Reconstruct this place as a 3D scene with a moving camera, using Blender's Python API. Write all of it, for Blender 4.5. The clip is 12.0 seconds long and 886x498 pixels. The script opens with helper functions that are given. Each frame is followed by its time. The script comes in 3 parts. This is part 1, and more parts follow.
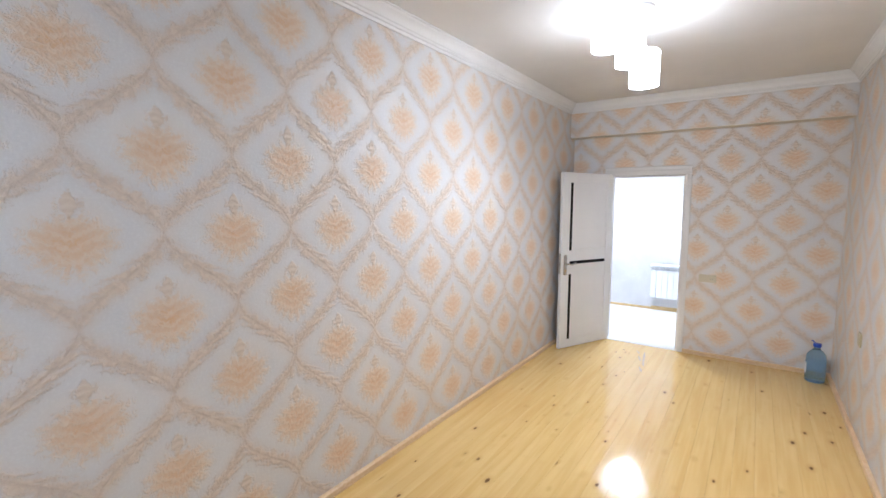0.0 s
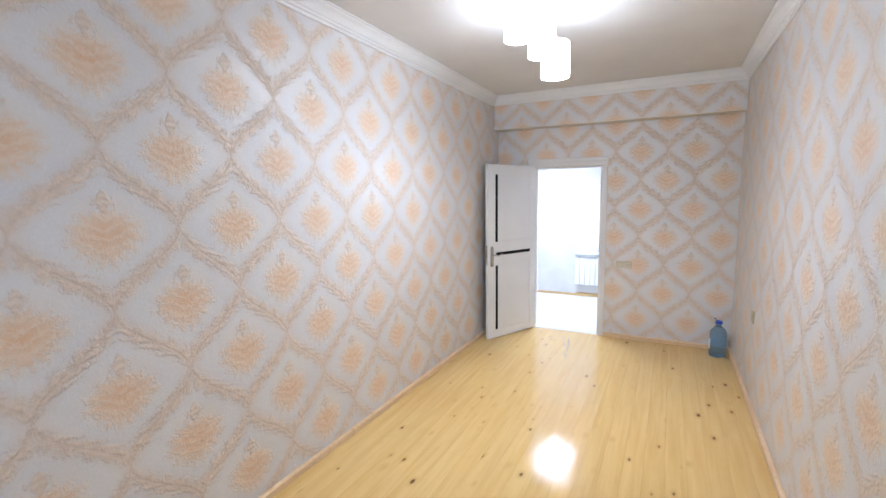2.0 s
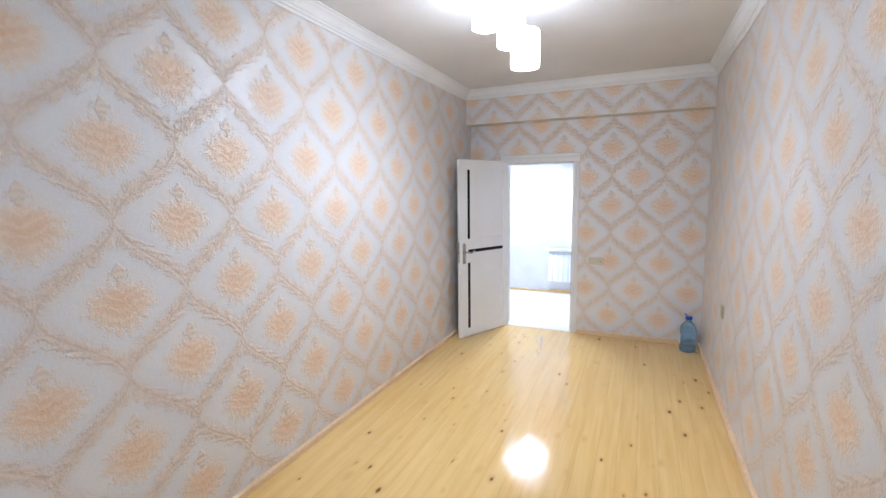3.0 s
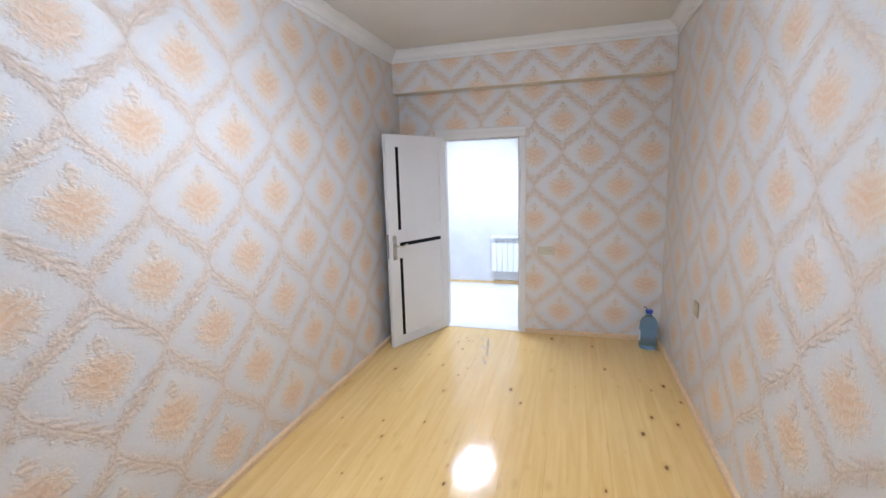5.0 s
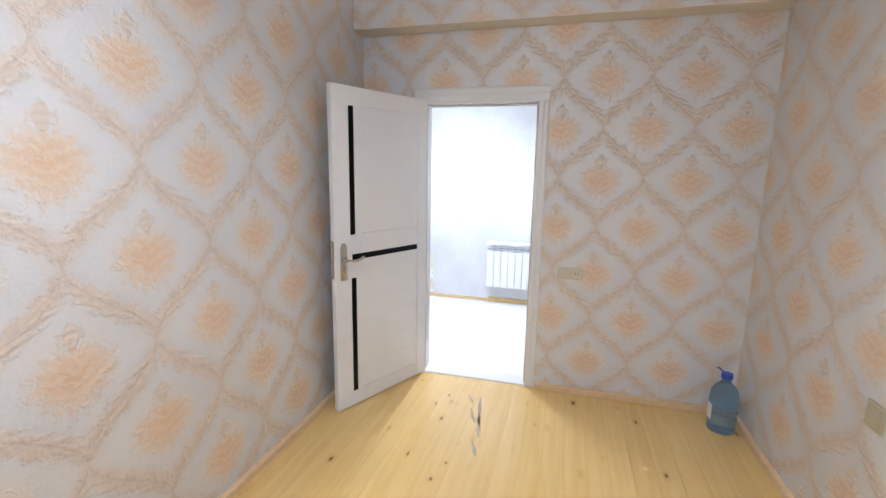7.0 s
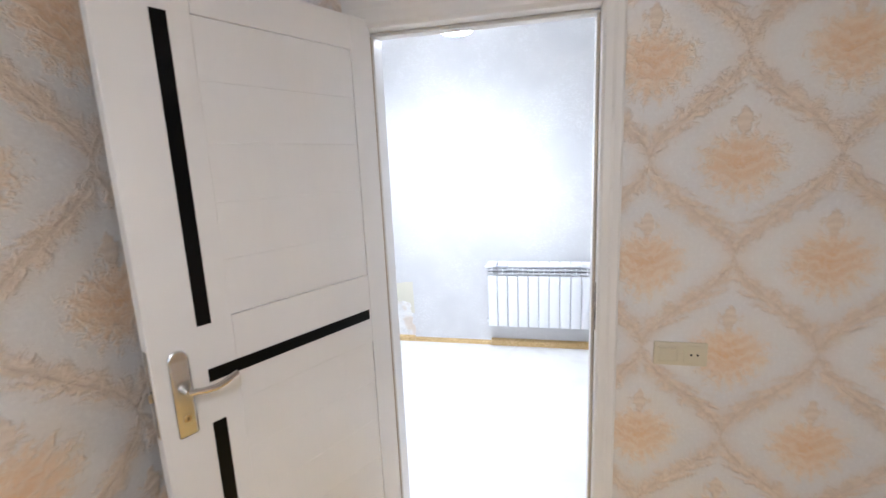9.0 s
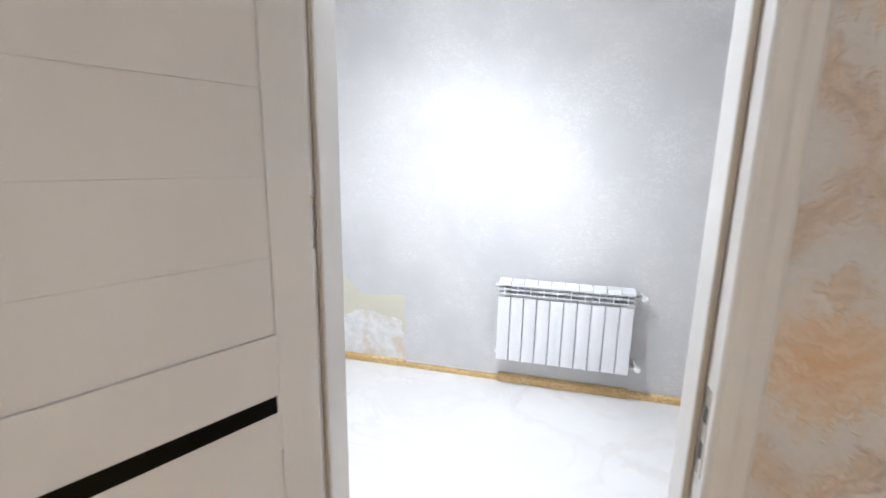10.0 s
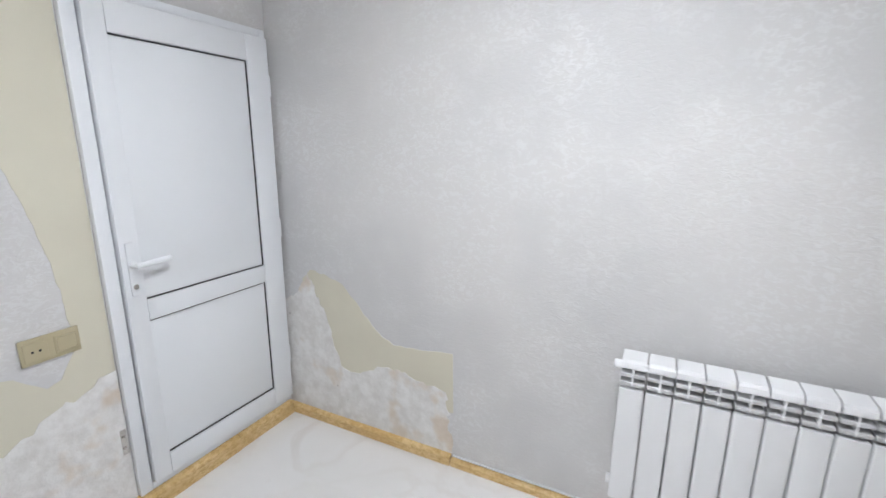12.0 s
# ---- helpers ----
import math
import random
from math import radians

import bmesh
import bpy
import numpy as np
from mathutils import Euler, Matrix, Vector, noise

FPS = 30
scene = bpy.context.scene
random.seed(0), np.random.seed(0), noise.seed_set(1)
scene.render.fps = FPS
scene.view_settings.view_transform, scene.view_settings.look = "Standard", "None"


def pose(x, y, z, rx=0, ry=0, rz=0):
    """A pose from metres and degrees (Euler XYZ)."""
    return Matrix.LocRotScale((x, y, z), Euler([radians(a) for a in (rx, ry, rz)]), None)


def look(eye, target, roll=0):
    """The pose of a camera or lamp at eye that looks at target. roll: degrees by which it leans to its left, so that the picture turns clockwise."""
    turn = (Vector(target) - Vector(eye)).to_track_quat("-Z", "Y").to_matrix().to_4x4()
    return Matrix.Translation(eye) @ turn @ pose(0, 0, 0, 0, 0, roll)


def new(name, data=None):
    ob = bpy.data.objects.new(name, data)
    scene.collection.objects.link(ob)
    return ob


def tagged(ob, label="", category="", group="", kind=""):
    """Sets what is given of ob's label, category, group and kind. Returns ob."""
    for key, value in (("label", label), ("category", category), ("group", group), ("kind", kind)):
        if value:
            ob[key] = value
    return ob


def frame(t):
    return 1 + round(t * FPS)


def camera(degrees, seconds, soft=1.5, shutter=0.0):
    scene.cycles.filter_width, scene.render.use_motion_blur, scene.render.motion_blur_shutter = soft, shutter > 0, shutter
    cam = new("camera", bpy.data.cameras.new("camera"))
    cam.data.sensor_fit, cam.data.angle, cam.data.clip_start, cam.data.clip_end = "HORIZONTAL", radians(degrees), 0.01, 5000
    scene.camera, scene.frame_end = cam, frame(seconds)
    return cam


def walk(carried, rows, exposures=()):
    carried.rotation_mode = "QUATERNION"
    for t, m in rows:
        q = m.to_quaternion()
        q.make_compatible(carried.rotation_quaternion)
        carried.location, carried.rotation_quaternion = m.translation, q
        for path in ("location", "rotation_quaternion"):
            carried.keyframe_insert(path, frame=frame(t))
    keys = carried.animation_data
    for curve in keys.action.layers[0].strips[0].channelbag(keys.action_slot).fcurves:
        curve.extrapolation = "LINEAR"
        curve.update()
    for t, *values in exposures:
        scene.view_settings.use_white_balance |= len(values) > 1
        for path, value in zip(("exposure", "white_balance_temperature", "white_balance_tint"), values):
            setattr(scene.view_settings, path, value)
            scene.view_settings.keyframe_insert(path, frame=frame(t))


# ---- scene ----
cam = camera(89.6, 12.0, shutter=0.3)
PATH = [
    (0, (1.896, -5.529, 1.676), (0.753, -3.901, 1.465), 0.1),
    (0.5, (1.906, -5.493, 1.681), (0.826, -3.824, 1.464), -0.1),
    (1, (1.916, -5.456, 1.682), (0.901, -3.747, 1.453), -0.3),
    (1.5, (1.929, -5.422, 1.681), (0.974, -3.68, 1.446), -0.4),
    (2, (1.946, -5.383, 1.673), (1.044, -3.614, 1.431), -0.8),
    (2.5, (1.955, -5.327, 1.66), (1.108, -3.533, 1.41), -0.5),
    (4.5, (1.815, -4.776, 1.638), (1.169, -2.903, 1.36), -2.3),
    (5, (1.76, -4.477, 1.621), (1.199, -2.585, 1.296), -1.6),
    (5.5, (1.721, -4.124, 1.594), (1.154, -2.239, 1.245), -0.2),
    (6, (1.647, -3.809, 1.57), (1.084, -1.92, 1.234), -2.1),
    (6.5, (1.552, -3.435, 1.549), (1.042, -1.534, 1.194), -1.9),
    (7, (1.443, -3.064, 1.537), (0.923, -1.165, 1.183), 1.0),
    (7.2, (1.397, -2.923, 1.534), (0.889, -1.02, 1.182), 0.2),
    (9, (1.058, -1.539, 1.513), (0.613, 0.375, 1.14), -2.5),
    (9.5, (0.997, -1.194, 1.506), (0.536, 0.713, 1.121), 0.4),
    (10, (0.957, -0.788, 1.48), (0.457, 1.105, 1.073), 1.0),
    (10.5, (0.908, -0.4, 1.472), (0.4, 1.488, 1.05), -2.7),
    (11, (0.842, -0.138, 1.471), (0.261, 1.724, 1.026), 0.2),
    (11.5, (0.802, 0.155, 1.414), (0.059, 1.961, 0.984), -0.3),
    (12, (0.68, 0.441, 1.4), (-0.184, 2.187, 0.944), 0.5),
]
# exposure and white balance drift as the bright inner room fills the view
EXPOSURES = [(0.0, 0.68, 5500, 10), (2.5, 0.72, 5320, 10), (4.5, 0.58, 5230, 10), (5.5, 0.52, 5300, 10), (7.2, 0.58, 5550, 10), (9.0, 0.56, 5700, 10), (10.2, 0.2, 6100, 10), (11.2, -0.08, 6250, 10), (12.0, -0.31, 6290, 10)]
walk(cam, [(t, look(eye, target, roll)) for t, eye, target, roll in PATH], EXPOSURES)

# ---- world ----
world = bpy.data.worlds.new("world")
world.use_nodes = True
scene.world = world
world.node_tree.nodes["Background"].inputs[0].default_value = (0.05, 0.06, 0.08, 1)
world.node_tree.nodes["Background"].inputs[1].default_value = 0.2
LAMP_BIG, LAMP_SMALL = 13.5, 15.0      # glow of the shades in the long room and in the inner room
BULB_BIG, BULB_SMALL = 225.0, 400.0    # glow of the bulbs in their open feet

# added cool light on the near walls, as daylight from an assumed, unseen window
sky = bpy.data.lights.new("assumed_daylight", "AREA")
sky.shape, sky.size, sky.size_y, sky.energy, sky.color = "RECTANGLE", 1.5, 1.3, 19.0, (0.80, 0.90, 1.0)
new("assumed_daylight", sky).matrix_world = pose(1.3, -6.995, 1.6, 90, 0, 0)

# ---- plan (metres) ----
W1 = 2.565            # width of the long room
BACK = -7.0          # wall behind the start
CEIL1 = 2.82
PT = 0.145            # thickness of the partition with the door
X2A, X2B = -1.012, 1.845   # side walls of the inner room
Y2 = 2.03            # its far wall
CEIL2 = 2.86
OX0, OX1, OZ = 0.43, 1.252, 2.004   # rough opening in the partition


# ---- node arithmetic ----
class Val:
    """A float socket with arithmetic."""
    def __init__(self, nt, sock):
        self.nt, self.sock = nt, sock

    def op(self, kind, *others):
        node = self.nt.nodes.new("ShaderNodeMath")
        node.operation = kind
        for i, v in enumerate((self, *others)):
            if isinstance(v, Val):
                self.nt.links.new(v.sock, node.inputs[i])
            else:
                node.inputs[i].default_value = v
        return Val(self.nt, node.outputs[0])

    def __add__(self, o): return self.op("ADD", o)
    def __sub__(self, o): return self.op("SUBTRACT", o)
    def __mul__(self, o): return self.op("MULTIPLY", o)
    def __truediv__(self, o): return self.op("DIVIDE", o)
    def absv(self): return self.op("ABSOLUTE")
    def cos(self): return self.op("COSINE")
    def sin(self): return self.op("SINE")
    def power(self, e): return self.op("POWER", e)
    def maxv(self, o): return self.op("MAXIMUM", o)
    def minv(self, o): return self.op("MINIMUM", o)
    def wrap(self): return self.op("WRAP", 0.5, -0.5)

    def step(self, lo, hi, a=0.0, b=1.0):
        node = self.nt.nodes.new("ShaderNodeMapRange")
        node.interpolation_type = "SMOOTHSTEP"
        self.nt.links.new(self.sock, node.inputs[0])
        for i, v in enumerate((lo, hi, a, b)):
            node.inputs[i + 1].default_value = v
        return Val(self.nt, node.outputs[0])


class Mat:
    def __init__(self, name, color=(0.8, 0.8, 0.8), rough=0.5, metal=0.0, spec=0.5):
        self.m = bpy.data.materials.new(name)
        self.m.use_nodes = True
        self.nt = self.m.node_tree
        self.bsdf = self.nt.nodes["Principled BSDF"]
        self.set("Base Color", (*color, 1))
        self.set("Roughness", rough)
        self.set("Metallic", metal)
        self.set("Specular IOR Level", spec)
        self.coord = self.nt.nodes.new("ShaderNodeTexCoord")

    def set(self, name, v):
        if isinstance(v, Val):
            self.nt.links.new(v.sock, self.bsdf.inputs[name])
        elif hasattr(v, "is_linked"):
            self.nt.links.new(v, self.bsdf.inputs[name])
        else:
            self.bsdf.inputs[name].default_value = v

    def xyz(self):
        node = self.nt.nodes.new("ShaderNodeSeparateXYZ")
        self.nt.links.new(self.coord.outputs["Object"], node.inputs[0])
        return [Val(self.nt, o) for o in node.outputs]

    def scaled(self, sx, sy, sz):
        node = self.nt.nodes.new("ShaderNodeMapping")
        node.inputs["Scale"].default_value = (sx, sy, sz)
        self.nt.links.new(self.coord.outputs["Object"], node.inputs[0])
        return node.outputs[0]

    def noise(self, scale, detail=3, rough=0.55, stretch=(1, 1, 1), distort=0.0):
        node = self.nt.nodes.new("ShaderNodeTexNoise")
        node.inputs["Scale"].default_value = scale
        node.inputs["Detail"].default_value = detail
        node.inputs["Roughness"].default_value = rough
        node.inputs["Distortion"].default_value = distort
        self.nt.links.new(self.scaled(*stretch), node.inputs["Vector"])
        return Val(self.nt, node.outputs["Fac"])

    def cells(self, scale, stretch=(1, 1, 1), feature="F1"):
        node = self.nt.nodes.new("ShaderNodeTexVoronoi")
        node.feature = feature
        node.inputs["Scale"].default_value = scale
        self.nt.links.new(self.scaled(*stretch), node.inputs["Vector"])
        return Val(self.nt, node.outputs["Distance"])

    def rand(self):
        node = self.nt.nodes.new("ShaderNodeObjectInfo")
        return Val(self.nt, node.outputs["Random"])

    def mix(self, fac, a, b):
        node = self.nt.nodes.new("ShaderNodeMix")
        node.data_type = "RGBA"
        if isinstance(fac, Val):
            self.nt.links.new(fac.sock, node.inputs[0])
        else:
            node.inputs[0].default_value = fac
        for i, v in ((6, a), (7, b)):
            if isinstance(v, tuple):
                node.inputs[i].default_value = (*v, 1)
            else:
                self.nt.links.new(v, node.inputs[i])
        return node.outputs[2]

    def bump(self, height, strength=0.3, distance=0.002):
        node = self.nt.nodes.new("ShaderNodeBump")
        node.inputs["Strength"].default_value = strength
        node.inputs["Distance"].default_value = distance
        self.nt.links.new(height.sock, node.inputs["Height"])
        self.nt.links.new(node.outputs[0], self.bsdf.inputs["Normal"])
        return self


# ---- materials ----
def damask(name, axis, u0, v0, pu, pv):
    """Embossed damask wallpaper: an ogee net of leafy bands round flame-shaped medallions on a silvery ground."""
    k = Mat(name, rough=0.5, spec=0.45)
    c = k.xyz()
    fine = k.noise(85, 4, 0.65)
    mid = k.noise(30, 4, 0.6, distort=0.8)
    scroll = k.noise(40, 2, 0.5, distort=2.4)
    curl = k.noise(22, 2, 0.5, distort=1.6)
    u = (c[axis] - u0) / pu + (curl - 0.5) * 0.03
    v = (c[2] - v0) / pv + (mid - 0.5) * 0.03
    uw, vw = u.wrap(), v.wrap()
    half = (v * (2 * math.pi)).cos() * 0.21 + 0.21 + (vw.absv() * -1.0 + 0.5) * 0.16
    inner = uw.absv() - half                      # below 0: inside a cell of the first lattice
    first = inner.op("LESS_THAN", 0.0)
    vb = (v + 0.5).wrap()
    lv = vb + (vw - vb) * first                   # place in the cell, from its middle
    ua, ub = uw.absv(), (u + 0.5).wrap().absv()
    lu = ub + (ua - ub) * first
    slope = (v * (2 * math.pi)).sin()
    belly = slope.absv()
    band = inner.absv() / (belly * 0.65 + 1.0)    # square distance from the net
    # leaves along the band, slanting away from the stem, thickest half way between two nodes
    teeth = ((vw.absv() * (2 * math.pi * 12.0) - band * 60.0 + (curl - 0.5) * 7.0).sin() * 0.5 + 0.5)
    width = belly.power(0.8) * (teeth * 0.040 + 0.030) + (scroll - 0.5) * 0.075 + 0.013
    leaf_in = (band - width).step(-0.045, 0.016, 1.0, 0.0)
    haze = band.step(0.0, 0.13, 1.0, 0.0)
    rim = (band - width).absv().step(0.0, 0.009, 1.0, 0.0)
    stem = band.step(0.004, 0.013, 1.0, 0.0)
    # loose curls beside the band
    curls = (scroll - 0.60).absv().step(0.0, 0.022, 1.0, 0.0) * band.step(0.03, 0.125, 1.0, 0.0) * belly
    tulip = lv.step(-0.45, -0.27, 1.0, 0.0)
    # medallion: a broad leafy body that runs to a point below, tiers of leaves and a small crown above
    up = (lv + 0.03).maxv(0.0) / 0.165
    down = (lv * -1.0 - 0.03).maxv(0.0) / 0.20
    ang = lu.op("ARCTAN2", lv + 0.03)
    lobes = (ang * 15.0 + (curl - 0.5) * 5.0).cos() * 0.10 + (scroll - 0.5) * 0.85 + 1.0
    r = ((lu / 0.245).power(1.7) + up.power(2.2) + down.power(1.25)).power(0.62) / lobes
    med = r.step(0.60, 1.10, 1.0, 0.0)
    core = r.step(0.05, 0.95, 1.0, 0.0)
    tier = ((lv * 95.0 - lu * 42.0 + (curl - 0.5) * 9.0).cos() * 0.5 + 0.5).power(2.0)
    crown = ((lu / 0.062).power(2.0) + ((lv - 0.175) / 0.062).power(2.0)).power(0.5) / ((lu * 85.0).cos() * 0.22 + (scroll - 0.5) * 0.8 + 1.0)
    top = crown.step(0.72, 1.05, 1.0, 0.0)
    tipped = top * ((lv * 150.0 + lu * 25.0).cos() * 0.5 + 0.5)
    glow_in = ((lu / 0.30).power(2.0) + (lv / 0.27).power(2.0)).step(0.25, 1.0, 1.0, 0.0)
    cloud = k.noise(3.2, 3)
    ground = k.mix(cloud.step(0.3, 0.7), (0.65, 0.645, 0.655), (0.70, 0.685, 0.675))
    ground = k.mix(fine.step(0.42, 0.72, 0.0, 0.5), ground, (0.76, 0.755, 0.755))
    bandcol = k.mix(mid.step(0.36, 0.62), (0.61, 0.495, 0.395), (0.71, 0.60, 0.50))
    medcol = k.mix(core * mid.step(0.25, 0.7, 0.55, 1.0), (0.71, 0.57, 0.44), (0.69, 0.45, 0.265))
    medcol = k.mix(tier * 0.40, medcol, (0.79, 0.69, 0.58))
    col = k.mix(glow_in * 0.38, ground, (0.75, 0.65, 0.55))
    col = k.mix(tulip * mid.step(0.3, 0.6, 0.35, 0.65), col, (0.68, 0.565, 0.465))
    col = k.mix(haze * 0.5, col, (0.66, 0.55, 0.455))
    col = k.mix(curls * 0.5, col, (0.63, 0.53, 0.44))
    col = k.mix(leaf_in * mid.step(0.28, 0.55, 0.55, 0.95), col, bandcol)
    col = k.mix(rim * fine.step(0.35, 0.6) * 0.15, col, (0.52, 0.45, 0.39))
    col = k.mix(stem * 0.22, col, (0.50, 0.41, 0.35))
    col = k.mix(med * fine.step(0.3, 0.6, 0.75, 1.0), col, medcol)
    col = k.mix(top * 0.65, col, (0.62, 0.49, 0.37))
    col = k.mix(tipped * 0.35, col, (0.80, 0.71, 0.61))
    k.set("Base Color", col)
    figure = (leaf_in + med + top + haze * 0.4).minv(1.0)
    k.set("Metallic", (figure * -1.0 + 1.0) * 0.10 + 0.02)
    k.set("Roughness", fine.step(0.3, 0.7, 0.46, 0.54) - figure * 0.17)
    relief = leaf_in * 0.5 + teeth * leaf_in * 0.5 + stem * -0.5 + med * 0.45 + tier * med * 0.45 + top * 0.5 + tipped * 0.5 + curls * 0.5 + (scroll - 0.4) * (leaf_in * 0.7 + med * 0.7 + top * 0.4) + mid * figure * 0.6 + fine * 0.25 + mid * 0.25
    k.bump(relief, 0.55, 0.006)
    return k.m


M_paper_left = damask("damask_paper_left", 1, -3.275, 1.55, 0.582, 0.655)
M_paper_right = damask("damask_paper_right", 1, -1.165, 1.54, 0.582, 0.62)
M_paper_far = damask("damask_paper_far", 0, 1.64, 1.495, 0.52, 0.62)


def silver_paper():
    k = Mat("silver_paper", rough=0.45, spec=0.35)
    flecks = k.noise(34, 3, 0.62, stretch=(1, 1, 1.7), distort=1.3)
    mid = k.noise(3.2, 4)
    big = k.noise(1.6, 3)
    col = k.mix(big.step(0.35, 0.65), (0.60, 0.592, 0.595), (0.665, 0.65, 0.645))
    patch = flecks.step(0.48, 0.60) * mid.step(0.36, 0.70)
    col = k.mix(patch * 0.45, col, (0.77, 0.775, 0.785))
    k.set("Base Color", col)
    k.set("Roughness", patch * -0.22 + 0.64)
    k.set("Metallic", patch * 0.14)
    k.bump(flecks * 1.0 + mid * 0.5, 0.42, 0.004)
    return k.m


def pine_boards():
    k = Mat("varnished_pine", rough=0.12, spec=0.5)
    c = k.xyz()
    r = k.rand()
    shift = r * 37.0
    # grain runs along the board
    comb = k.nt.nodes.new("ShaderNodeCombineXYZ")
    for i, (v, s) in enumerate(zip(c, (26.0, 1.1, 26.0))):
        k.nt.links.new((v * s + shift).sock, comb.inputs[i])
    g = k.nt.nodes.new("ShaderNodeTexNoise")
    g.inputs["Scale"].default_value = 1.0
    g.inputs["Detail"].default_value = 5
    g.inputs["Distortion"].default_value = 0.6
    k.nt.links.new(comb.outputs[0], g.inputs["Vector"])
    grain = Val(k.nt, g.outputs["Fac"])
    comb2 = k.nt.nodes.new("ShaderNodeCombineXYZ")
    for i, (v, s) in enumerate(zip(c, (11.0, 5.5, 0.0))):
        k.nt.links.new((v * s + shift).sock, comb2.inputs[i])
    vor = k.nt.nodes.new("ShaderNodeTexVoronoi")
    vor.inputs["Scale"].default_value = 1.0
    vor.inputs["Randomness"].default_value = 1.0
    k.nt.links.new(comb2.outputs[0], vor.inputs["Vector"])
    vsep = k.nt.nodes.new("ShaderNodeSeparateColor")
    k.nt.links.new(vor.outputs["Color"], vsep.inputs[0])
    some = Val(k.nt, vsep.outputs[0]).step(0.32, 0.34)
    ragged_edge = k.noise(60, 2)
    dist = Val(k.nt, vor.outputs["Distance"]) / (Val(k.nt, vsep.outputs[1]) * 1.3 + 0.25) + (ragged_edge - 0.5) * 0.08
    knot = dist.step(0.05, 0.12, 1.0, 0.0) * some
    halo = dist.step(0.08, 0.30, 1.0, 0.0) * some
    stain = k.noise(2.3, 3)
    broad = k.noise(2.0, 4, 0.6, stretch=(3.0, 0.35, 1))
    col = k.mix(grain.step(0.3, 0.7) * 0.5 + broad.step(0.35, 0.65) * 0.5, (0.65, 0.405, 0.125), (0.75, 0.53, 0.205))
    col = k.mix(r * 0.16, col, (0.81, 0.62, 0.28))
    col = k.mix(halo * 0.35, col, (0.50, 0.28, 0.07))
    col = k.mix(knot * 0.9, col, (0.13, 0.06, 0.02))
    col = k.mix(stain.step(0.6, 0.78, 0.0, 0.3), col, (0.46, 0.26, 0.07))
    k.set("Base Color", col)
    ripple = k.noise(7, 3, stretch=(1.6, 0.7, 1)) + k.noise(26, 2, stretch=(1.8, 0.6, 1)) * 0.7 + k.noise(70, 2, stretch=(1.6, 0.5, 1)) * 0.25
    k.set("Roughness", stain.step(0.3, 0.75, 0.07, 0.16))
    k.bump(ripple * 1.0 + grain * 0.25, 0.22, 0.006)
    return k.m


def marble():
    k = Mat("pale_marble_sheet", rough=0.25)
    a = k.noise(2.1, 4, 0.55, distort=0.8)
    vein = (a - 0.5).absv().step(0.0, 0.07, 1.0, 0.0)
    cloud = k.noise(1.3, 4)
    col = k.mix(cloud.step(0.25, 0.75), (0.76, 0.745, 0.73), (0.84, 0.83, 0.825))
    col = k.mix(vein * cloud.step(0.3, 0.7) * 0.3, col, (0.58, 0.52, 0.46))
    k.set("Base Color", col)
    k.set("Roughness", 0.3)
    k.bump(k.noise(30, 3), 0.05, 0.002)
    return k.m


def painted(name, color, rough, scale=18, depth=0.12, vary=0.06, stretch=(1, 1, 1)):
    k = Mat(name, color, rough)
    n = k.noise(scale, 4, stretch=stretch)
    big = k.noise(1.7, 3)
    dark = tuple(v * (1 - vary * 1.6) for v in color)
    k.set("Base Color", k.mix(big.step(0.3, 0.7) * 0.6 + n * 0.4, dark, color))
    k.set("Roughness", n.step(0.3, 0.7, rough - 0.05, rough + 0.07))
    k.bump(n, depth, 0.002)
    return k.m


def trim_wood(name, light, dark):
    k = Mat(name, light, 0.38)
    g = k.noise(6, 5, 0.6, stretch=(6, 6, 14), distort=0.5)
    s = k.noise(3.5, 3)
    k.set("Base Color", k.mix(g.step(0.3, 0.65) * s.step(0.25, 0.7, 0.3, 1.0), dark, light))
    k.bump(g, 0.12, 0.002)
    return k.m


M_pine = pine_boards()
M_silver = silver_paper()
M_marble = marble()
M_ceiling = painted("ceiling_paint", (0.74, 0.715, 0.69), 0.6, 30, 0.06)
M_cornice = painted("cornice_white", (0.82, 0.81, 0.80), 0.5, 40, 0.05)
M_white = painted("door_white", (0.78, 0.765, 0.755), 0.34, 14, 0.06, 0.05, (4, 4, 0.6))
M_frame = painted("frame_white", (0.76, 0.74, 0.72), 0.36, 14, 0.06, 0.06, (4, 4, 0.6))
M_pvc = painted("pvc_white", (0.81, 0.83, 0.86), 0.34, 30, 0.02, 0.02)
M_rad = Mat("radiator_enamel", (0.80, 0.805, 0.82), 0.3).m
def plaster():
    k = Mat("bare_plaster", rough=0.85)
    lump = k.noise(17, 5, 0.65)
    big = k.noise(5, 3)
    col = k.mix(lump.step(0.3, 0.7), (0.68, 0.66, 0.64), (0.82, 0.81, 0.80))
    col = k.mix(big.step(0.54, 0.68, 0.0, 0.6), col, (0.62, 0.50, 0.38))
    col = k.mix(k.cells(9.0).step(0.03, 0.08, 0.75, 0.0), col, (0.25, 0.23, 0.22))
    k.set("Base Color", col)
    k.bump(lump, 0.8, 0.006)
    return k.m


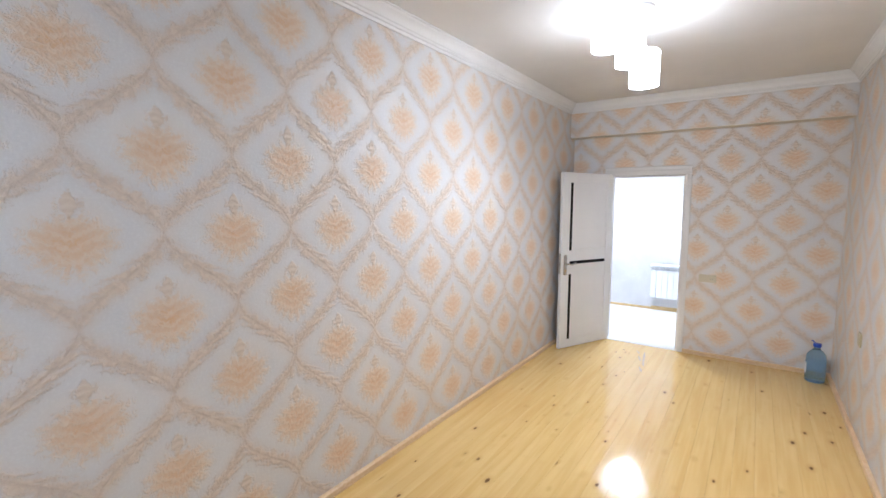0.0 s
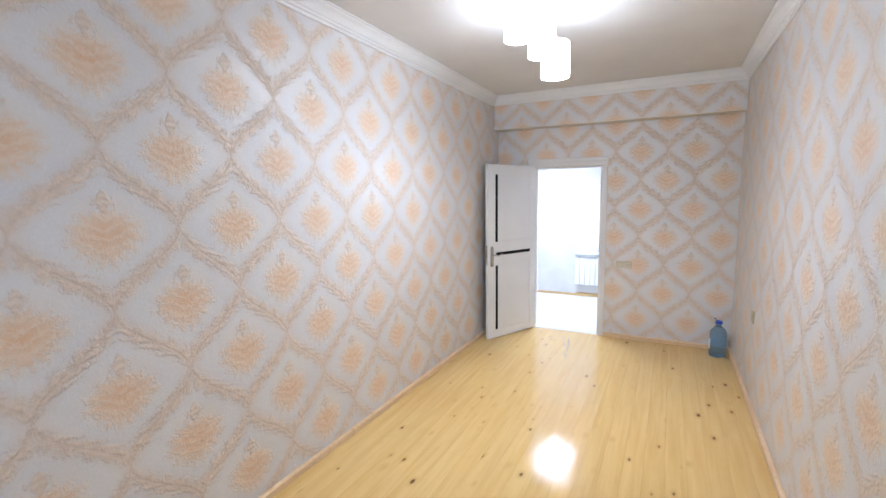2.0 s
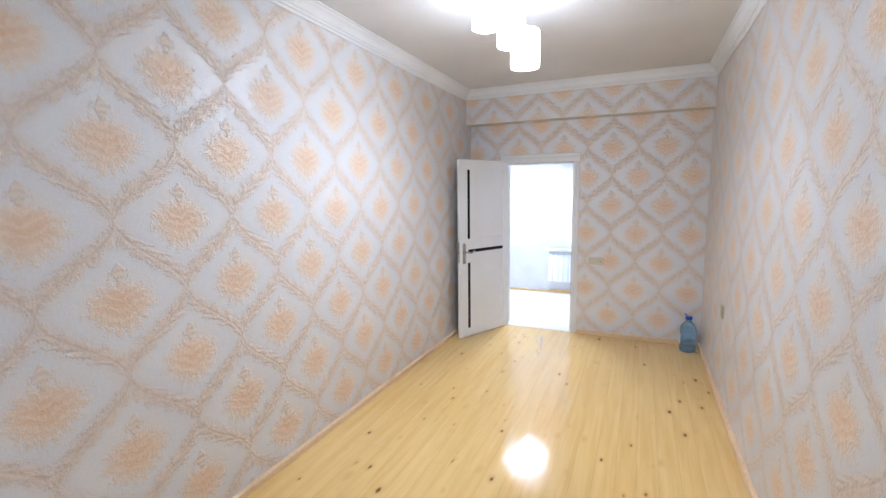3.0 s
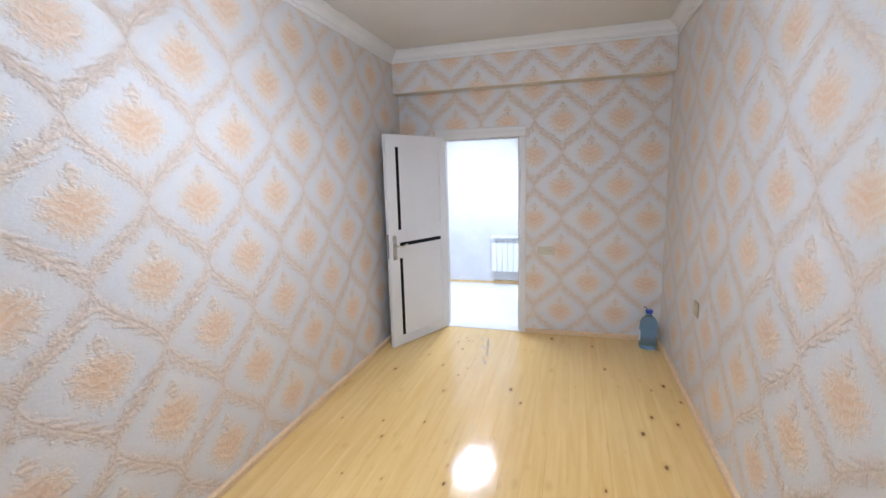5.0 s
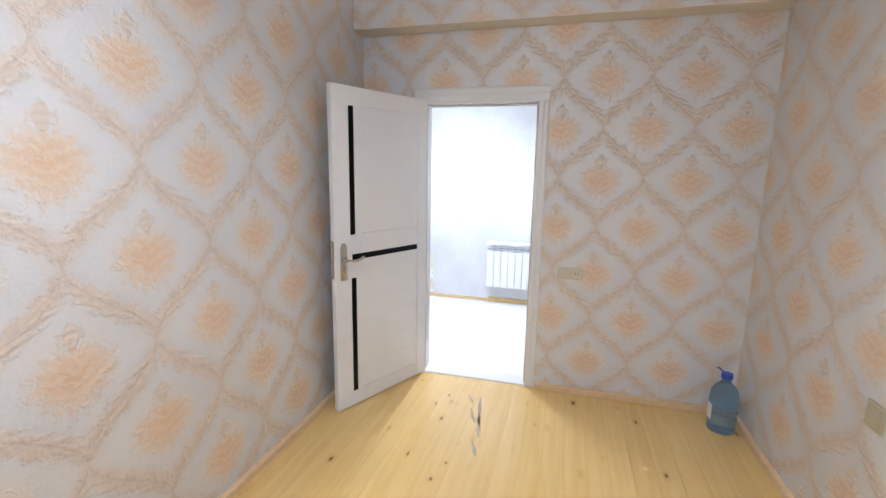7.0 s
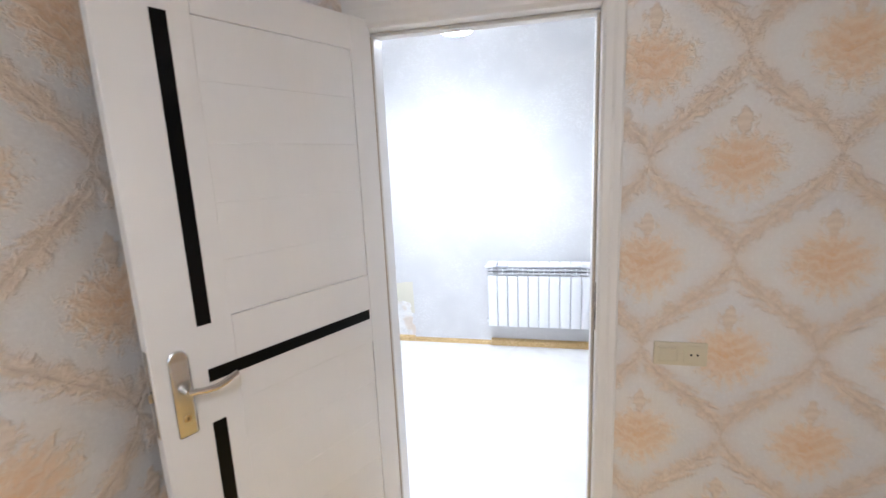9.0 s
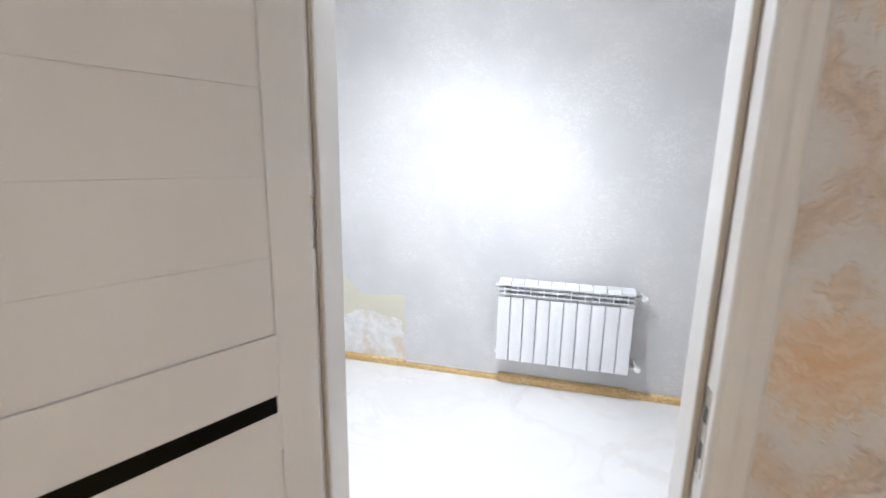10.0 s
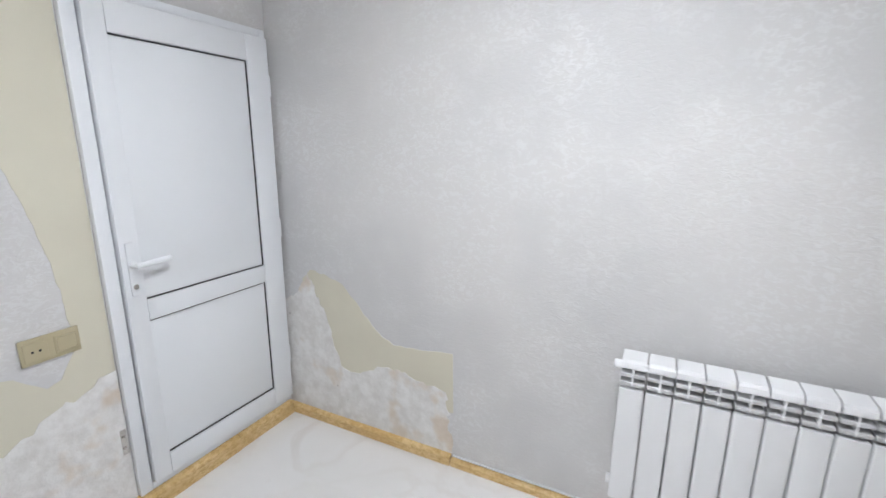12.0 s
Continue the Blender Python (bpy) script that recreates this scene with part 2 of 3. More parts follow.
M_plaster = plaster()
# cream for the beam's underside, with warm light off the floor in its colour
M_bounce = painted("cream_floor_bounce", (0.76, 0.69, 0.57), 0.55, 22, 0.1, 0.05)
M_beige = painted("backing_paper", (0.70, 0.665, 0.55), 0.8, 14, 0.15, 0.08)
M_trim1 = trim_wood("skirting_pine", (0.76, 0.57, 0.35), (0.66, 0.45, 0.24))
M_trim2 = trim_wood("skirting_stained", (0.78, 0.59, 0.31), (0.55, 0.35, 0.13))
M_black = Mat("black_glass", (0.002, 0.002, 0.002), 0.3, spec=0.15).m
M_dark = Mat("dark_plastic", (0.016, 0.015, 0.016), 0.4).m
# the door gasket, also the shadow lines drawn round its panels
M_gap_shade = Mat("gasket_and_shade", (0.05, 0.05, 0.055), 0.7).m
M_seal = painted("brown_seal", (0.50, 0.43, 0.35), 0.7)
M_grey = painted("grey_fin", (0.62, 0.62, 0.63), 0.4)
M_chrome = Mat("satin_nickel", (0.62, 0.60, 0.57), 0.24, 1.0).m
M_brass = Mat("worn_brass", (0.62, 0.44, 0.2), 0.35, 1.0).m
M_gold = painted("champagne_plastic", (0.50, 0.44, 0.29), 0.36, 30, 0.03)
M_cream = painted("cream_plastic", (0.62, 0.56, 0.42), 0.36, 30, 0.03)
M_label = painted("paper_label", (0.75, 0.76, 0.78), 0.6)
M_cap = Mat("blue_cap", (0.015, 0.06, 0.42), 0.35).m
M_scratch = painted("worn_floor_mark", (0.46, 0.34, 0.17), 0.4, 60, 0.3, 0.3)
M_wire = Mat("white_wire", (0.75, 0.74, 0.72), 0.5).m


def bottle_pet():
    k = Mat("blue_pet", (0.42, 0.62, 0.82), 0.06)
    k.set("Transmission Weight", 0.85)
    k.set("IOR", 1.2)
    k.bump(k.noise(20, 2), 0.1, 0.002)
    return k.m


def glow(name, color, strength):
    k = Mat(name, (0.85, 0.85, 0.85), 0.3)
    k.set("Emission Color", (*color, 1))
    k.set("Emission Strength", strength)
    return k.m


M_pet = bottle_pet()
M_pane = Mat("window_glass", (0.9, 0.95, 1.0), 0.02)
M_pane.set("Transmission Weight", 1.0)
M_pane = M_pane.m
M_shade1 = glow("opal_shade_lit", (1.0, 0.985, 0.97), LAMP_BIG)
M_shade2 = glow("opal_shade_lit_cool", (0.95, 0.975, 1.0), LAMP_SMALL)
M_bulb1 = glow("bulb_lit", (1.0, 0.985, 0.975), BULB_BIG)
M_bulb2 = glow("bulb_lit_cool", (0.95, 0.975, 1.0), BULB_SMALL)


# ---- mesh helpers ----
def box(bm, x0, x1, y0, y1, z0, z1, bevel=0.0, seg=1):
    part_bm = bmesh.new() if bevel else bm
    v = [part_bm.verts.new((x, y, z)) for x in (x0, x1) for y in (y0, y1) for z in (z0, z1)]
    for f in ((0, 1, 3, 2), (4, 6, 7, 5), (0, 4, 5, 1), (2, 3, 7, 6), (0, 2, 6, 4), (1, 5, 7, 3)):
        part_bm.faces.new([v[i] for i in f])
    if bevel:
        bmesh.ops.bevel(part_bm, geom=part_bm.edges[:], offset=bevel, segments=seg, affect="EDGES", profile=0.5)
        join(bm, part_bm)
    return bm


def join(bm, other):
    data = bpy.data.meshes.new("join")
    other.to_mesh(data)
    other.free()
    bm.from_mesh(data)
    bpy.data.meshes.remove(data)


def sweep(bm, profile, path, closed=False, cap=True):
    """Joins rings: path gives for each ring a function from (a, b) of the profile to a place."""
    rings = [[bm.verts.new(place(a, b)) for a, b in profile] for place in path]
    n = len(profile)
    for r, s in zip(rings, rings[1:]):
        for i in range(n):
            j = (i + 1) % n
            bm.faces.new((r[i], r[j], s[j], s[i]))
    if cap:
        bm.faces.new(rings[0][::-1])
        bm.faces.new(rings[-1])
    return bm


def lathe(bm, profile, center=(0, 0, 0), axis=2, n=32):
    """A turned body: profile of (radius, height) pairs about an axis through center."""
    rings = []
    for r, h in profile:
        ring = []
        for i in range(n):
            a = 2 * math.pi * i / n
            p = [0, 0, 0]
            p[axis], p[(axis + 1) % 3], p[(axis + 2) % 3] = h, r * math.cos(a), r * math.sin(a)
            ring.append(bm.verts.new(Vector(p) + Vector(center)))
        rings.append(ring)
    for r, s in zip(rings, rings[1:]):
        for i in range(n):
            bm.faces.new((r[i], r[(i + 1) % n], s[(i + 1) % n], s[i]))
    bm.faces.new(rings[0][::-1])
    bm.faces.new(rings[-1])
    return bm


def tube(bm, points, radius, n=8):
    """A round bar along points."""
    pts = [Vector(p) for p in points]
    rings = []
    for i, p in enumerate(pts):
        way = (pts[min(i + 1, len(pts) - 1)] - pts[max(i - 1, 0)]).normalized()
        side = way.orthogonal().normalized() if not rings else (prev - way * prev.dot(way)).normalized()
        prev = side
        up = way.cross(side)
        rings.append([bm.verts.new(p + (side * math.cos(2 * math.pi * k / n) + up * math.sin(2 * math.pi * k / n)) * radius) for k in range(n)])
    for r, s in zip(rings, rings[1:]):
        for k in range(n):
            bm.faces.new((r[k], r[(k + 1) % n], s[(k + 1) % n], s[k]))
    bm.faces.new(rings[0][::-1])
    bm.faces.new(rings[-1])
    return bm


def mesh_of(name, bm, material):
    bmesh.ops.recalc_face_normals(bm, faces=bm.faces[:])
    data = bpy.data.meshes.new(name)
    bm.to_mesh(data)
    bm.free()
    for m in material if isinstance(material, (list, tuple)) else (material,):
        data.materials.append(m)
    return data


def smooth(ob, angle=40):
    for p in ob.data.polygons:
        p.use_smooth = True
    ob.data.set_sharp_from_angle(angle=radians(angle))
    return ob


def part(name, bm, material, parent=None, label=""):
    ob = new(name, mesh_of(name, bm, material))
    if parent:
        ob.parent = parent
    if label:
        tagged(ob, label=label)
    return ob


def thing(name, place, label, category, group="", kind=""):
    ob = new(name)
    ob.matrix_basis = place
    ob.empty_display_size = 0.05
    return tagged(ob, label, category, group, kind)


def struct(name, bm, material, label):
    return tagged(part(name, bm, material), label, "building part", kind="structure")


# ---- structure: the long room ----
bm = box(bmesh.new(), -0.12, 0, BACK, 0, 0, CEIL1 + 0.1)
struct("wall_left", bm, M_paper_left, "wall in silvery damask wallpaper with peach medallions")
bm = box(bmesh.new(), W1, W1 + 0.12, BACK, 0, 0, CEIL1 + 0.1)
struct("wall_right", bm, M_paper_right, "long wall in silvery damask wallpaper with peach medallions")
bm = bmesh.new()
WX0, WX1, WZ0, WZ1 = 0.45, 2.15, 0.85, 2.35      # assumed window behind the start of the walk, never in view
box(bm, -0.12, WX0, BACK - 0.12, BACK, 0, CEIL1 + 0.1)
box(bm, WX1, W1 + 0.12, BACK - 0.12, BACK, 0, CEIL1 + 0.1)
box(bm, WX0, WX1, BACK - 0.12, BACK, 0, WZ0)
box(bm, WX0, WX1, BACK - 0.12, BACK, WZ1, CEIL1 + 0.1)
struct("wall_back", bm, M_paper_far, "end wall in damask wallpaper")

window = thing("window", pose(0, 0, 0), "white-framed window assumed in the unseen end wall", "window", kind="structure")
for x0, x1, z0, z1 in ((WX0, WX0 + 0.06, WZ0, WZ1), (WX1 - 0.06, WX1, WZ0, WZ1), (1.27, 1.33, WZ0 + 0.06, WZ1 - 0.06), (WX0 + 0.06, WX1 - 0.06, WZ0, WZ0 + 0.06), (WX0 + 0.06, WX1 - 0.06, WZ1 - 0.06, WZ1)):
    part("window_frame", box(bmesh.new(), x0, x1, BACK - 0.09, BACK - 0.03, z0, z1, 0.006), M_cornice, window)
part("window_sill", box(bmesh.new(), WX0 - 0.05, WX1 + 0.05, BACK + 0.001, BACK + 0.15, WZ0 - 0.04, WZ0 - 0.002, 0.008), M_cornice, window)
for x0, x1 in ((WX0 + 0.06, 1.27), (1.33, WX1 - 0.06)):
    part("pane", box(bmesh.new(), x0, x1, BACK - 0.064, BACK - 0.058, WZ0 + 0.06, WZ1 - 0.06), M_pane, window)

# partition with the doorway: damask on one side, silver paper on the other
bm = bmesh.new()
box(bm, X2A - 0.12, OX0, 0, PT, 0, CEIL1 + 0.1)
box(bm, OX1, W1 + 0.12, 0, PT, 0, CEIL1 + 0.1)
box(bm, OX0, OX1, 0, PT, OZ, CEIL1 + 0.1)
bmesh.ops.recalc_face_normals(bm, faces=bm.faces[:])
for f in bm.faces:
    f.material_index = 1 if f.normal.y > 0.5 else 0
struct("wall_partition", bm, (M_paper_far, M_silver), "partition wall with doorway, damask paper facing the long room")

bm = box(bmesh.new(), 0.002, W1 - 0.002, -0.162, -0.001, 2.435, CEIL1, 0.004)
bm.normal_update()
# downward faces get the cream that imitates light thrown up from the boards
for f in bm.faces:
    f.material_index = 1 if f.normal.z < -0.5 else 0
struct("ceiling_beam", bm, (M_paper_far, M_bounce), "boxed beam over the doorway covered in damask wallpaper")

bm = box(bmesh.new(), -0.12, W1 + 0.12, BACK - 0.12, 0.0, CEIL1, CEIL1 + 0.1)
struct("ceiling", bm, M_ceiling, "flat off-white painted ceiling of the long room")
bm = box(bmesh.new(), -0.12, W1 + 0.12, BACK - 0.12, 0.0, -0.12, -0.024)
struct("floor_slab", bm, M_seal, "sub-floor under the pine boards")

# cornice: stepped cove profile (out from wall, down from ceiling)
COVE = [(0.0, 0.0), (0.090, 0.0), (0.090, 0.008), (0.079, 0.012), (0.074, 0.021), (0.057, 0.032), (0.041, 0.048), (0.034, 0.064), (0.026, 0.069), (0.024, 0.082), (0.014, 0.086), (0.010, 0.101), (0.0, 0.102)]
bm = bmesh.new()
x0, x1, y0, y1 = 0.001, W1 - 0.001, BACK + 0.001, -0.163
corner = [((x0, y0), (1, 1)), ((x1, y0), (-1, 1)), ((x1, y1), (-1, -1)), ((x0, y1), (1, -1)), ((x0, y0), (1, 1))]
sweep(bm, COVE, [lambda a, b, c=c, s=s: (c[0] + s[0] * a, c[1] + s[1] * a, CEIL1 - 0.001 - b) for c, s in corner], cap=False)
smooth(struct("cornice", bm, M_cornice, "white stepped crown moulding round the ceiling"), 25)

# skirting: quarter-round pine strips
QR = [(0, 0), (0.024, 0)] + [(0.024 * math.cos(a * math.pi / 12), 0.03 + 0.012 * math.sin(a * math.pi / 12)) for a in range(1, 6)] + [(0, 0.042)]


def skirting(a, b, out, material, label, height=1.0, depth=1.0):
    """A strip from a to b (x, y) that stands out from its wall towards out."""
    place = lambda p: (lambda u, v: (p[0] + out[0] * u * depth, p[1] + out[1] * u * depth, v * height + 0.001))
    ob = struct("baseboard", sweep(bmesh.new(), QR, [place(a), place(b)]), material, label)
    return smooth(ob, 30)


skirting((0.001, BACK), (0.001, -0.026), (1, 0), M_trim1, "rounded pine skirting strip")
skirting((W1 - 0.001, BACK), (W1 - 0.001, -0.026), (-1, 0), M_trim1, "rounded pine skirting strip")
skirting((0.001, -0.001), (0.383, -0.001), (0, -1), M_trim1, "short rounded pine skirting strip")
skirting((1.299, -0.001), (W1 - 0.001, -0.001), (0, -1), M_trim1, "rounded pine skirting strip beside the door casing")

# ---- structure: the inner room ----
bm = bmesh.new()
PY0, PY1, PZ0, PZ1 = 1.228, 2.002, 0.074, 1.883      # outer frame of the plastic door
DY0, DY1, DZ0, DZ1 = 1.256, 1.975, 0.10, 1.85      # opening for the plastic door
box(bm, X2A - 0.12, X2A, PT, DY0, 0, CEIL2 + 0.1)
box(bm, X2A - 0.12, X2A, DY1, Y2 + 0.12, 0, CEIL2 + 0.1)
box(bm, X2A - 0.12, X2A, DY0, DY1, DZ1, CEIL2 + 0.1)
box(bm, X2A - 0.12, X2A, DY0, DY1, 0, DZ0)
struct("wall_inner_left", bm, M_silver, "inner-room wall in silver wallpaper, torn beside the door")
bm = box(bmesh.new(), X2A, X2B, Y2, Y2 + 0.12, 0, CEIL2 + 0.1)
struct("wall_inner_far", bm, M_silver, "inner-room wall in textured silver-grey wallpaper")
bm = box(bmesh.new(), X2B, X2B + 0.12, PT, Y2 + 0.12, 0, CEIL2 + 0.1)
struct("wall_inner_right", bm, M_silver, "inner-room side wall in textured silver-grey wallpaper")
bm = box(bmesh.new(), X2A - 0.12, X2B + 0.12, PT, Y2 + 0.12, CEIL2, CEIL2 + 0.1)
struct("ceiling_inner", bm, M_ceiling, "flat white ceiling of the inner room")
bm = box(bmesh.new(), X2A - 0.12, X2B + 0.12, 0.0, Y2 + 0.12, -0.12, 0.0)
struct("floor_inner", bm, M_marble, "pale marble-patterned sheet floor")


def ragged(points, amount, step, seed):
    """Subdivides an outline and roughens it."""
    rng = random.Random(seed)
    out = []
    for (a, b, rough), (c, d, _) in zip(points, points[1:] + points[:1]):
        n = max(1, int(math.hypot(c - a, d - b) / step)) if rough else 1
        for i in range(n):
            f = i / n
            j = amount if rough and 0 < i else 0
            out.append((a + (c - a) * f + rng.uniform(-j, j), b + (d - b) * f + rng.uniform(-j, j)))
    return out


def patch(name, outline, place, thickness, material, label):
    """A thin ragged layer on a wall; place maps (u, v, height off the wall) to the room."""
    bm = bmesh.new()
    low = [bm.verts.new(place(u, v, 0.0)) for u, v in outline]
    high = [bm.verts.new(place(u, v, thickness)) for u, v in outline]
    bm.faces.new(high).normal_update()
    for i in range(len(low)):
        j = (i + 1) % len(low)
        bm.faces.new((low[i], low[j], high[j], high[i]))
    bmesh.ops.triangulate(bm, faces=[f for f in bm.faces if len(f.verts) > 4])
    return struct(name, bm, material, label)


far = lambda u, v, h: (u, Y2 - h, v)
side = lambda u, v, h: (X2A + h, u, v)
patch("trim_torn_backing", ragged([(-0.88, 0.75, 1), (-0.83, 0.80, 1), (-0.74, 0.79, 1), (-0.635, 0.755, 1), (-0.54, 0.66, 1), (-0.44, 0.555, 1), (-0.352, 0.505, 1), (-0.19, 0.515, 1), (-0.055, 0.53, 0), (-0.049, 0.25, 0), (-0.83, 0.2, 0)], 0.006, 0.03, 1), far, 0.002, M_beige, "beige backing bared where wallpaper was torn off")
patch("trim_bare_plaster", ragged([(X2A + 0.002, 0.62, 1), (-0.93, 0.665, 1), (-0.845, 0.775, 1), (-0.805, 0.72, 1), (-0.775, 0.63, 1), (-0.735, 0.56, 1), (-0.70, 0.43, 1), (-0.66, 0.33, 1), (-0.58, 0.315, 1), (-0.515, 0.335, 1), (-0.42, 0.38, 1), (-0.335, 0.392, 1), (-0.22, 0.36, 1), (-0.085, 0.34, 1), (-0.05, 0.04, 0), (X2A + 0.002, 0.04, 0)], 0.012, 0.022, 2), far, 0.0045, M_plaster, "damp bare white plaster with a ragged edge")
patch("trim_torn_backing", ragged([(1.225, 0.50, 0), (1.225, 1.90, 1), (1.12, 2.08, 1), (0.97, 2.20, 1), (0.7, 2.28, 0), (0.7, 1.84, 1), (0.90, 1.59, 1), (1.014, 1.397, 1), (1.063, 1.21, 1), (1.103, 1.00, 1), (1.121, 0.81, 1), (1.114, 0.72, 1), (1.07, 0.645, 1), (1.03, 0.632, 1), (0.955, 0.70, 1), (0.87, 0.73, 1), (0.6, 0.76, 0), (0.6, 0.42, 0)], 0.004, 0.03, 3), side, 0.002, M_beige, "beige backing bared where wallpaper was torn off")
patch("trim_bare_plaster", ragged([(1.225, 0.04, 0), (1.225, 0.605, 1), (1.17, 0.60, 1), (1.12, 0.565, 1), (1.03, 0.545, 1), (0.92, 0.49, 1), (0.8, 0.45, 1), (0.6, 0.45, 0), (0.6, 0.04, 0)], 0.012, 0.022, 4), side, 0.0045, M_plaster, "bare white plaster under the torn wallpaper")
patch("trim_bare_plaster", ragged([(PY1 + 0.0025, 0.06, 0), (Y2 - 0.0025, 0.06, 0), (Y2 - 0.0025, 0.64, 1), (Y2 - 0.015, 0.60, 1), (PY1 + 0.0025, 0.56, 0)], 0.004, 0.02, 8), side, 0.0045, M_plaster, "damp bare plaster between the plastic door and the corner")
struct("trim_paper_edge", box(bmesh.new(), -0.045, 0.615, Y2 - 0.010, Y2 - 0.0005, 0.036, 0.042, 0.001), M_label, "white lower edge of the wallpaper above the skirting")
skirting((X2A + 0.006, Y2 - 0.001), (-0.052, Y2 - 0.001), (0, -1), M_trim2, "stained wooden skirting strip", 1.1, 1.3)
skirting((-0.047, Y2 - 0.001), (0.615, Y2 - 0.001), (0, -1), M_trim2, "stained wooden skirting strip under the wallpaper edge", 0.75, 1.2)
skirting((0.62, Y2 - 0.001), (1.44, Y2 - 0.001), (0, -1), M_trim2, "stained wooden skirting strip below the radiator", 1.25, 1.6)
skirting((1.445, Y2 - 0.001), (X2B - 0.001, Y2 - 0.001), (0, -1), M_trim2, "stained wooden skirting strip", 1.0, 1.2)
skirting((X2A + 0.001, PT), (X2A + 0.001, 1.195), (1, 0), M_trim2, "stained wooden skirting strip", 1.2, 1.6)
skirting((X2A + 0.001, 1.198), (X2A + 0.001, 1.66), (1, 0), M_trim2, "stained wooden skirting strip below the plastic door", 1.7, 2.0)
skirting((X2A + 0.001, 1.663), (X2A + 0.001, Y2 - 0.035), (1, 0), M_trim2, "stained wooden skirting strip below the plastic door", 1.75, 1.9)
skirting((X2B - 0.001, PT), (X2B - 0.001, Y2 - 0.035), (-1, 0), M_trim2, "stained wooden skirting strip", 1.1, 1.6)

# ---- door frame of the partition ----
frame_ob = thing("door_frame", pose(0, 0, 0), "white door frame with moulded casing in the partition", "door frame", kind="structure")
IX0, IX1, IZ = 0.455, 1.230, 1.974


def casing(y_wall, out):
    """Moulded casing boards round the opening on one face."""
    prof = [(0.0, 0.0), (0.0, 0.010), (0.008, 0.014), (0.030, 0.014), (0.040, 0.011), (0.060, 0.011), (0.067, 0.007), (0.067, 0.0)]
    legs = (("casing_board", lambda a, b, z: (IX0 - 0.002 - a, y_wall + out * b, z), 0.001, IZ + 0.002),
            ("casing_board", lambda a, b, z: (IX1 + 0.002 + a, y_wall + out * b, z), 0.001, IZ + 0.002))
    for name, place, z0, z1 in legs:
        bm = sweep(bmesh.new(), prof, [lambda a, b, z=z: place(a, b, z) for z in (z0, z1 - 0.001)])
        part(name, bm, M_frame, frame_ob)
    bm = sweep(bmesh.new(), prof, [lambda a, b, x=x: (x, y_wall + out * b, IZ + 0.003 + a * 1.5) for x in (IX0 - 0.069, IX1 + 0.069)])
    part("casing_head", bm, M_frame, frame_ob)


casing(-0.0005, -1)
casing(PT + 0.0005, 1)
for x0, x1, s0, s1 in ((OX0, IX0, IX0, IX0 + 0.012), (IX1, OX1, IX1 - 0.012, IX1)):
    bm = box(bmesh.new(), x0, x1, -0.008, PT + 0.006, 0.0, IZ, 0.0015)
    jamb = part("jamb", bm, M_frame, frame_ob)
    part("door_stop", box(bmesh.new(), s0, s1, 0.054, 0.080, 0.002, IZ - 0.012, 0.004, 2), M_frame, jamb)
    e0, e1 = (s0, s0 + 0.008) if s0 == IX0 else (s1 - 0.008, s1)
    part("jamb_extension", box(bmesh.new(), e0, e1, 0.0805, PT + 0.0055, 0.002, IZ - 0.001, 0.0015), M_frame, jamb)
    bm = box(bmesh.new(), s0 + 0.001, s1 - 0.004 if s0 == IX0 else s1 - 0.001, 0.046, 0.0535, 0.002, IZ - 0.012, 0.002)
    part("seal", bm, M_seal, jamb, "brown rubber door seal")
bm = box(bmesh.new(), OX0, OX1, -0.008, PT + 0.006, IZ + 0.0005, OZ, 0.0015)
head = part("head_jamb", bm, M_frame, frame_ob)
part("door_stop", box(bmesh.new(), IX0, IX1, 0.054, 0.080, IZ - 0.012, IZ, 0.003), M_frame, head)
bm = box(bmesh.new(), IX1 - 0.0015, IX1 + 0.001, 0.010, 0.036, 0.92, 1.09, 0.0008)
strike = part("strike_plate", bm, M_chrome, frame_ob, "satin metal strike plate")
for z in (0.955, 1.025):
    part("keeper_hole", box(bmesh.new(), IX1 - 0.0025, IX1 - 0.001, 0.016, 0.030, z, z + 0.03, 0.0005), M_dark, strike)
for z in (0.24, 1.285):      # hinge plates on the jamb with a cut-out
    hinge = part("hinge_plate", box(bmesh.new(), IX0 - 0.001, IX0 + 0.0018, 0.008, 0.044, z, z + 0.022, 0.0006), M_chrome, frame_ob, "satin steel hinge plate")
    part("plate_arm", box(bmesh.new(), IX0 - 0.001, IX0 + 0.0018, 0.033, 0.044, z + 0.0225, z + 0.0875, 0.0006), M_chrome, hinge)
    part("plate_end", box(bmesh.new(), IX0 - 0.001, IX0 + 0.0018, 0.008, 0.044, z + 0.088, z + 0.11, 0.0006), M_chrome, hinge)
    part("knuckle", lathe(bmesh.new(), [(0.004, z - 0.004), (0.006, z), (0.006, z + 0.11), (0.004, z + 0.114)], (IX0 + 0.005, 0.002, 0), 2, 12), M_chrome, hinge)
    for dz, dy in ((0.011, 0.016), (0.011, 0.037), (0.099, 0.016), (0.099, 0.037)):
        part("screw", lathe(bmesh.new(), [(0.0034, 0.0), (0.0034, 0.0008), (0.001, 0.0012)], (IX0 + 0.0018, dy, z + dz), 0, 8), M_brass, hinge)
struct("threshold", box(bmesh.new(), OX0 + 0.025, OX1 - 0.025, 0.002, PT, 0.0005, 0.006, 0.002), M_frame, "low white threshold strip in the doorway")

# ---- the open door leaf ----
LEAF = 0.80
leaf = thing("interior_door", pose(0.478, -0.002, 0, 0, 0, -115.2), "white panelled interior door with black glass strips, standing wide open", "door")


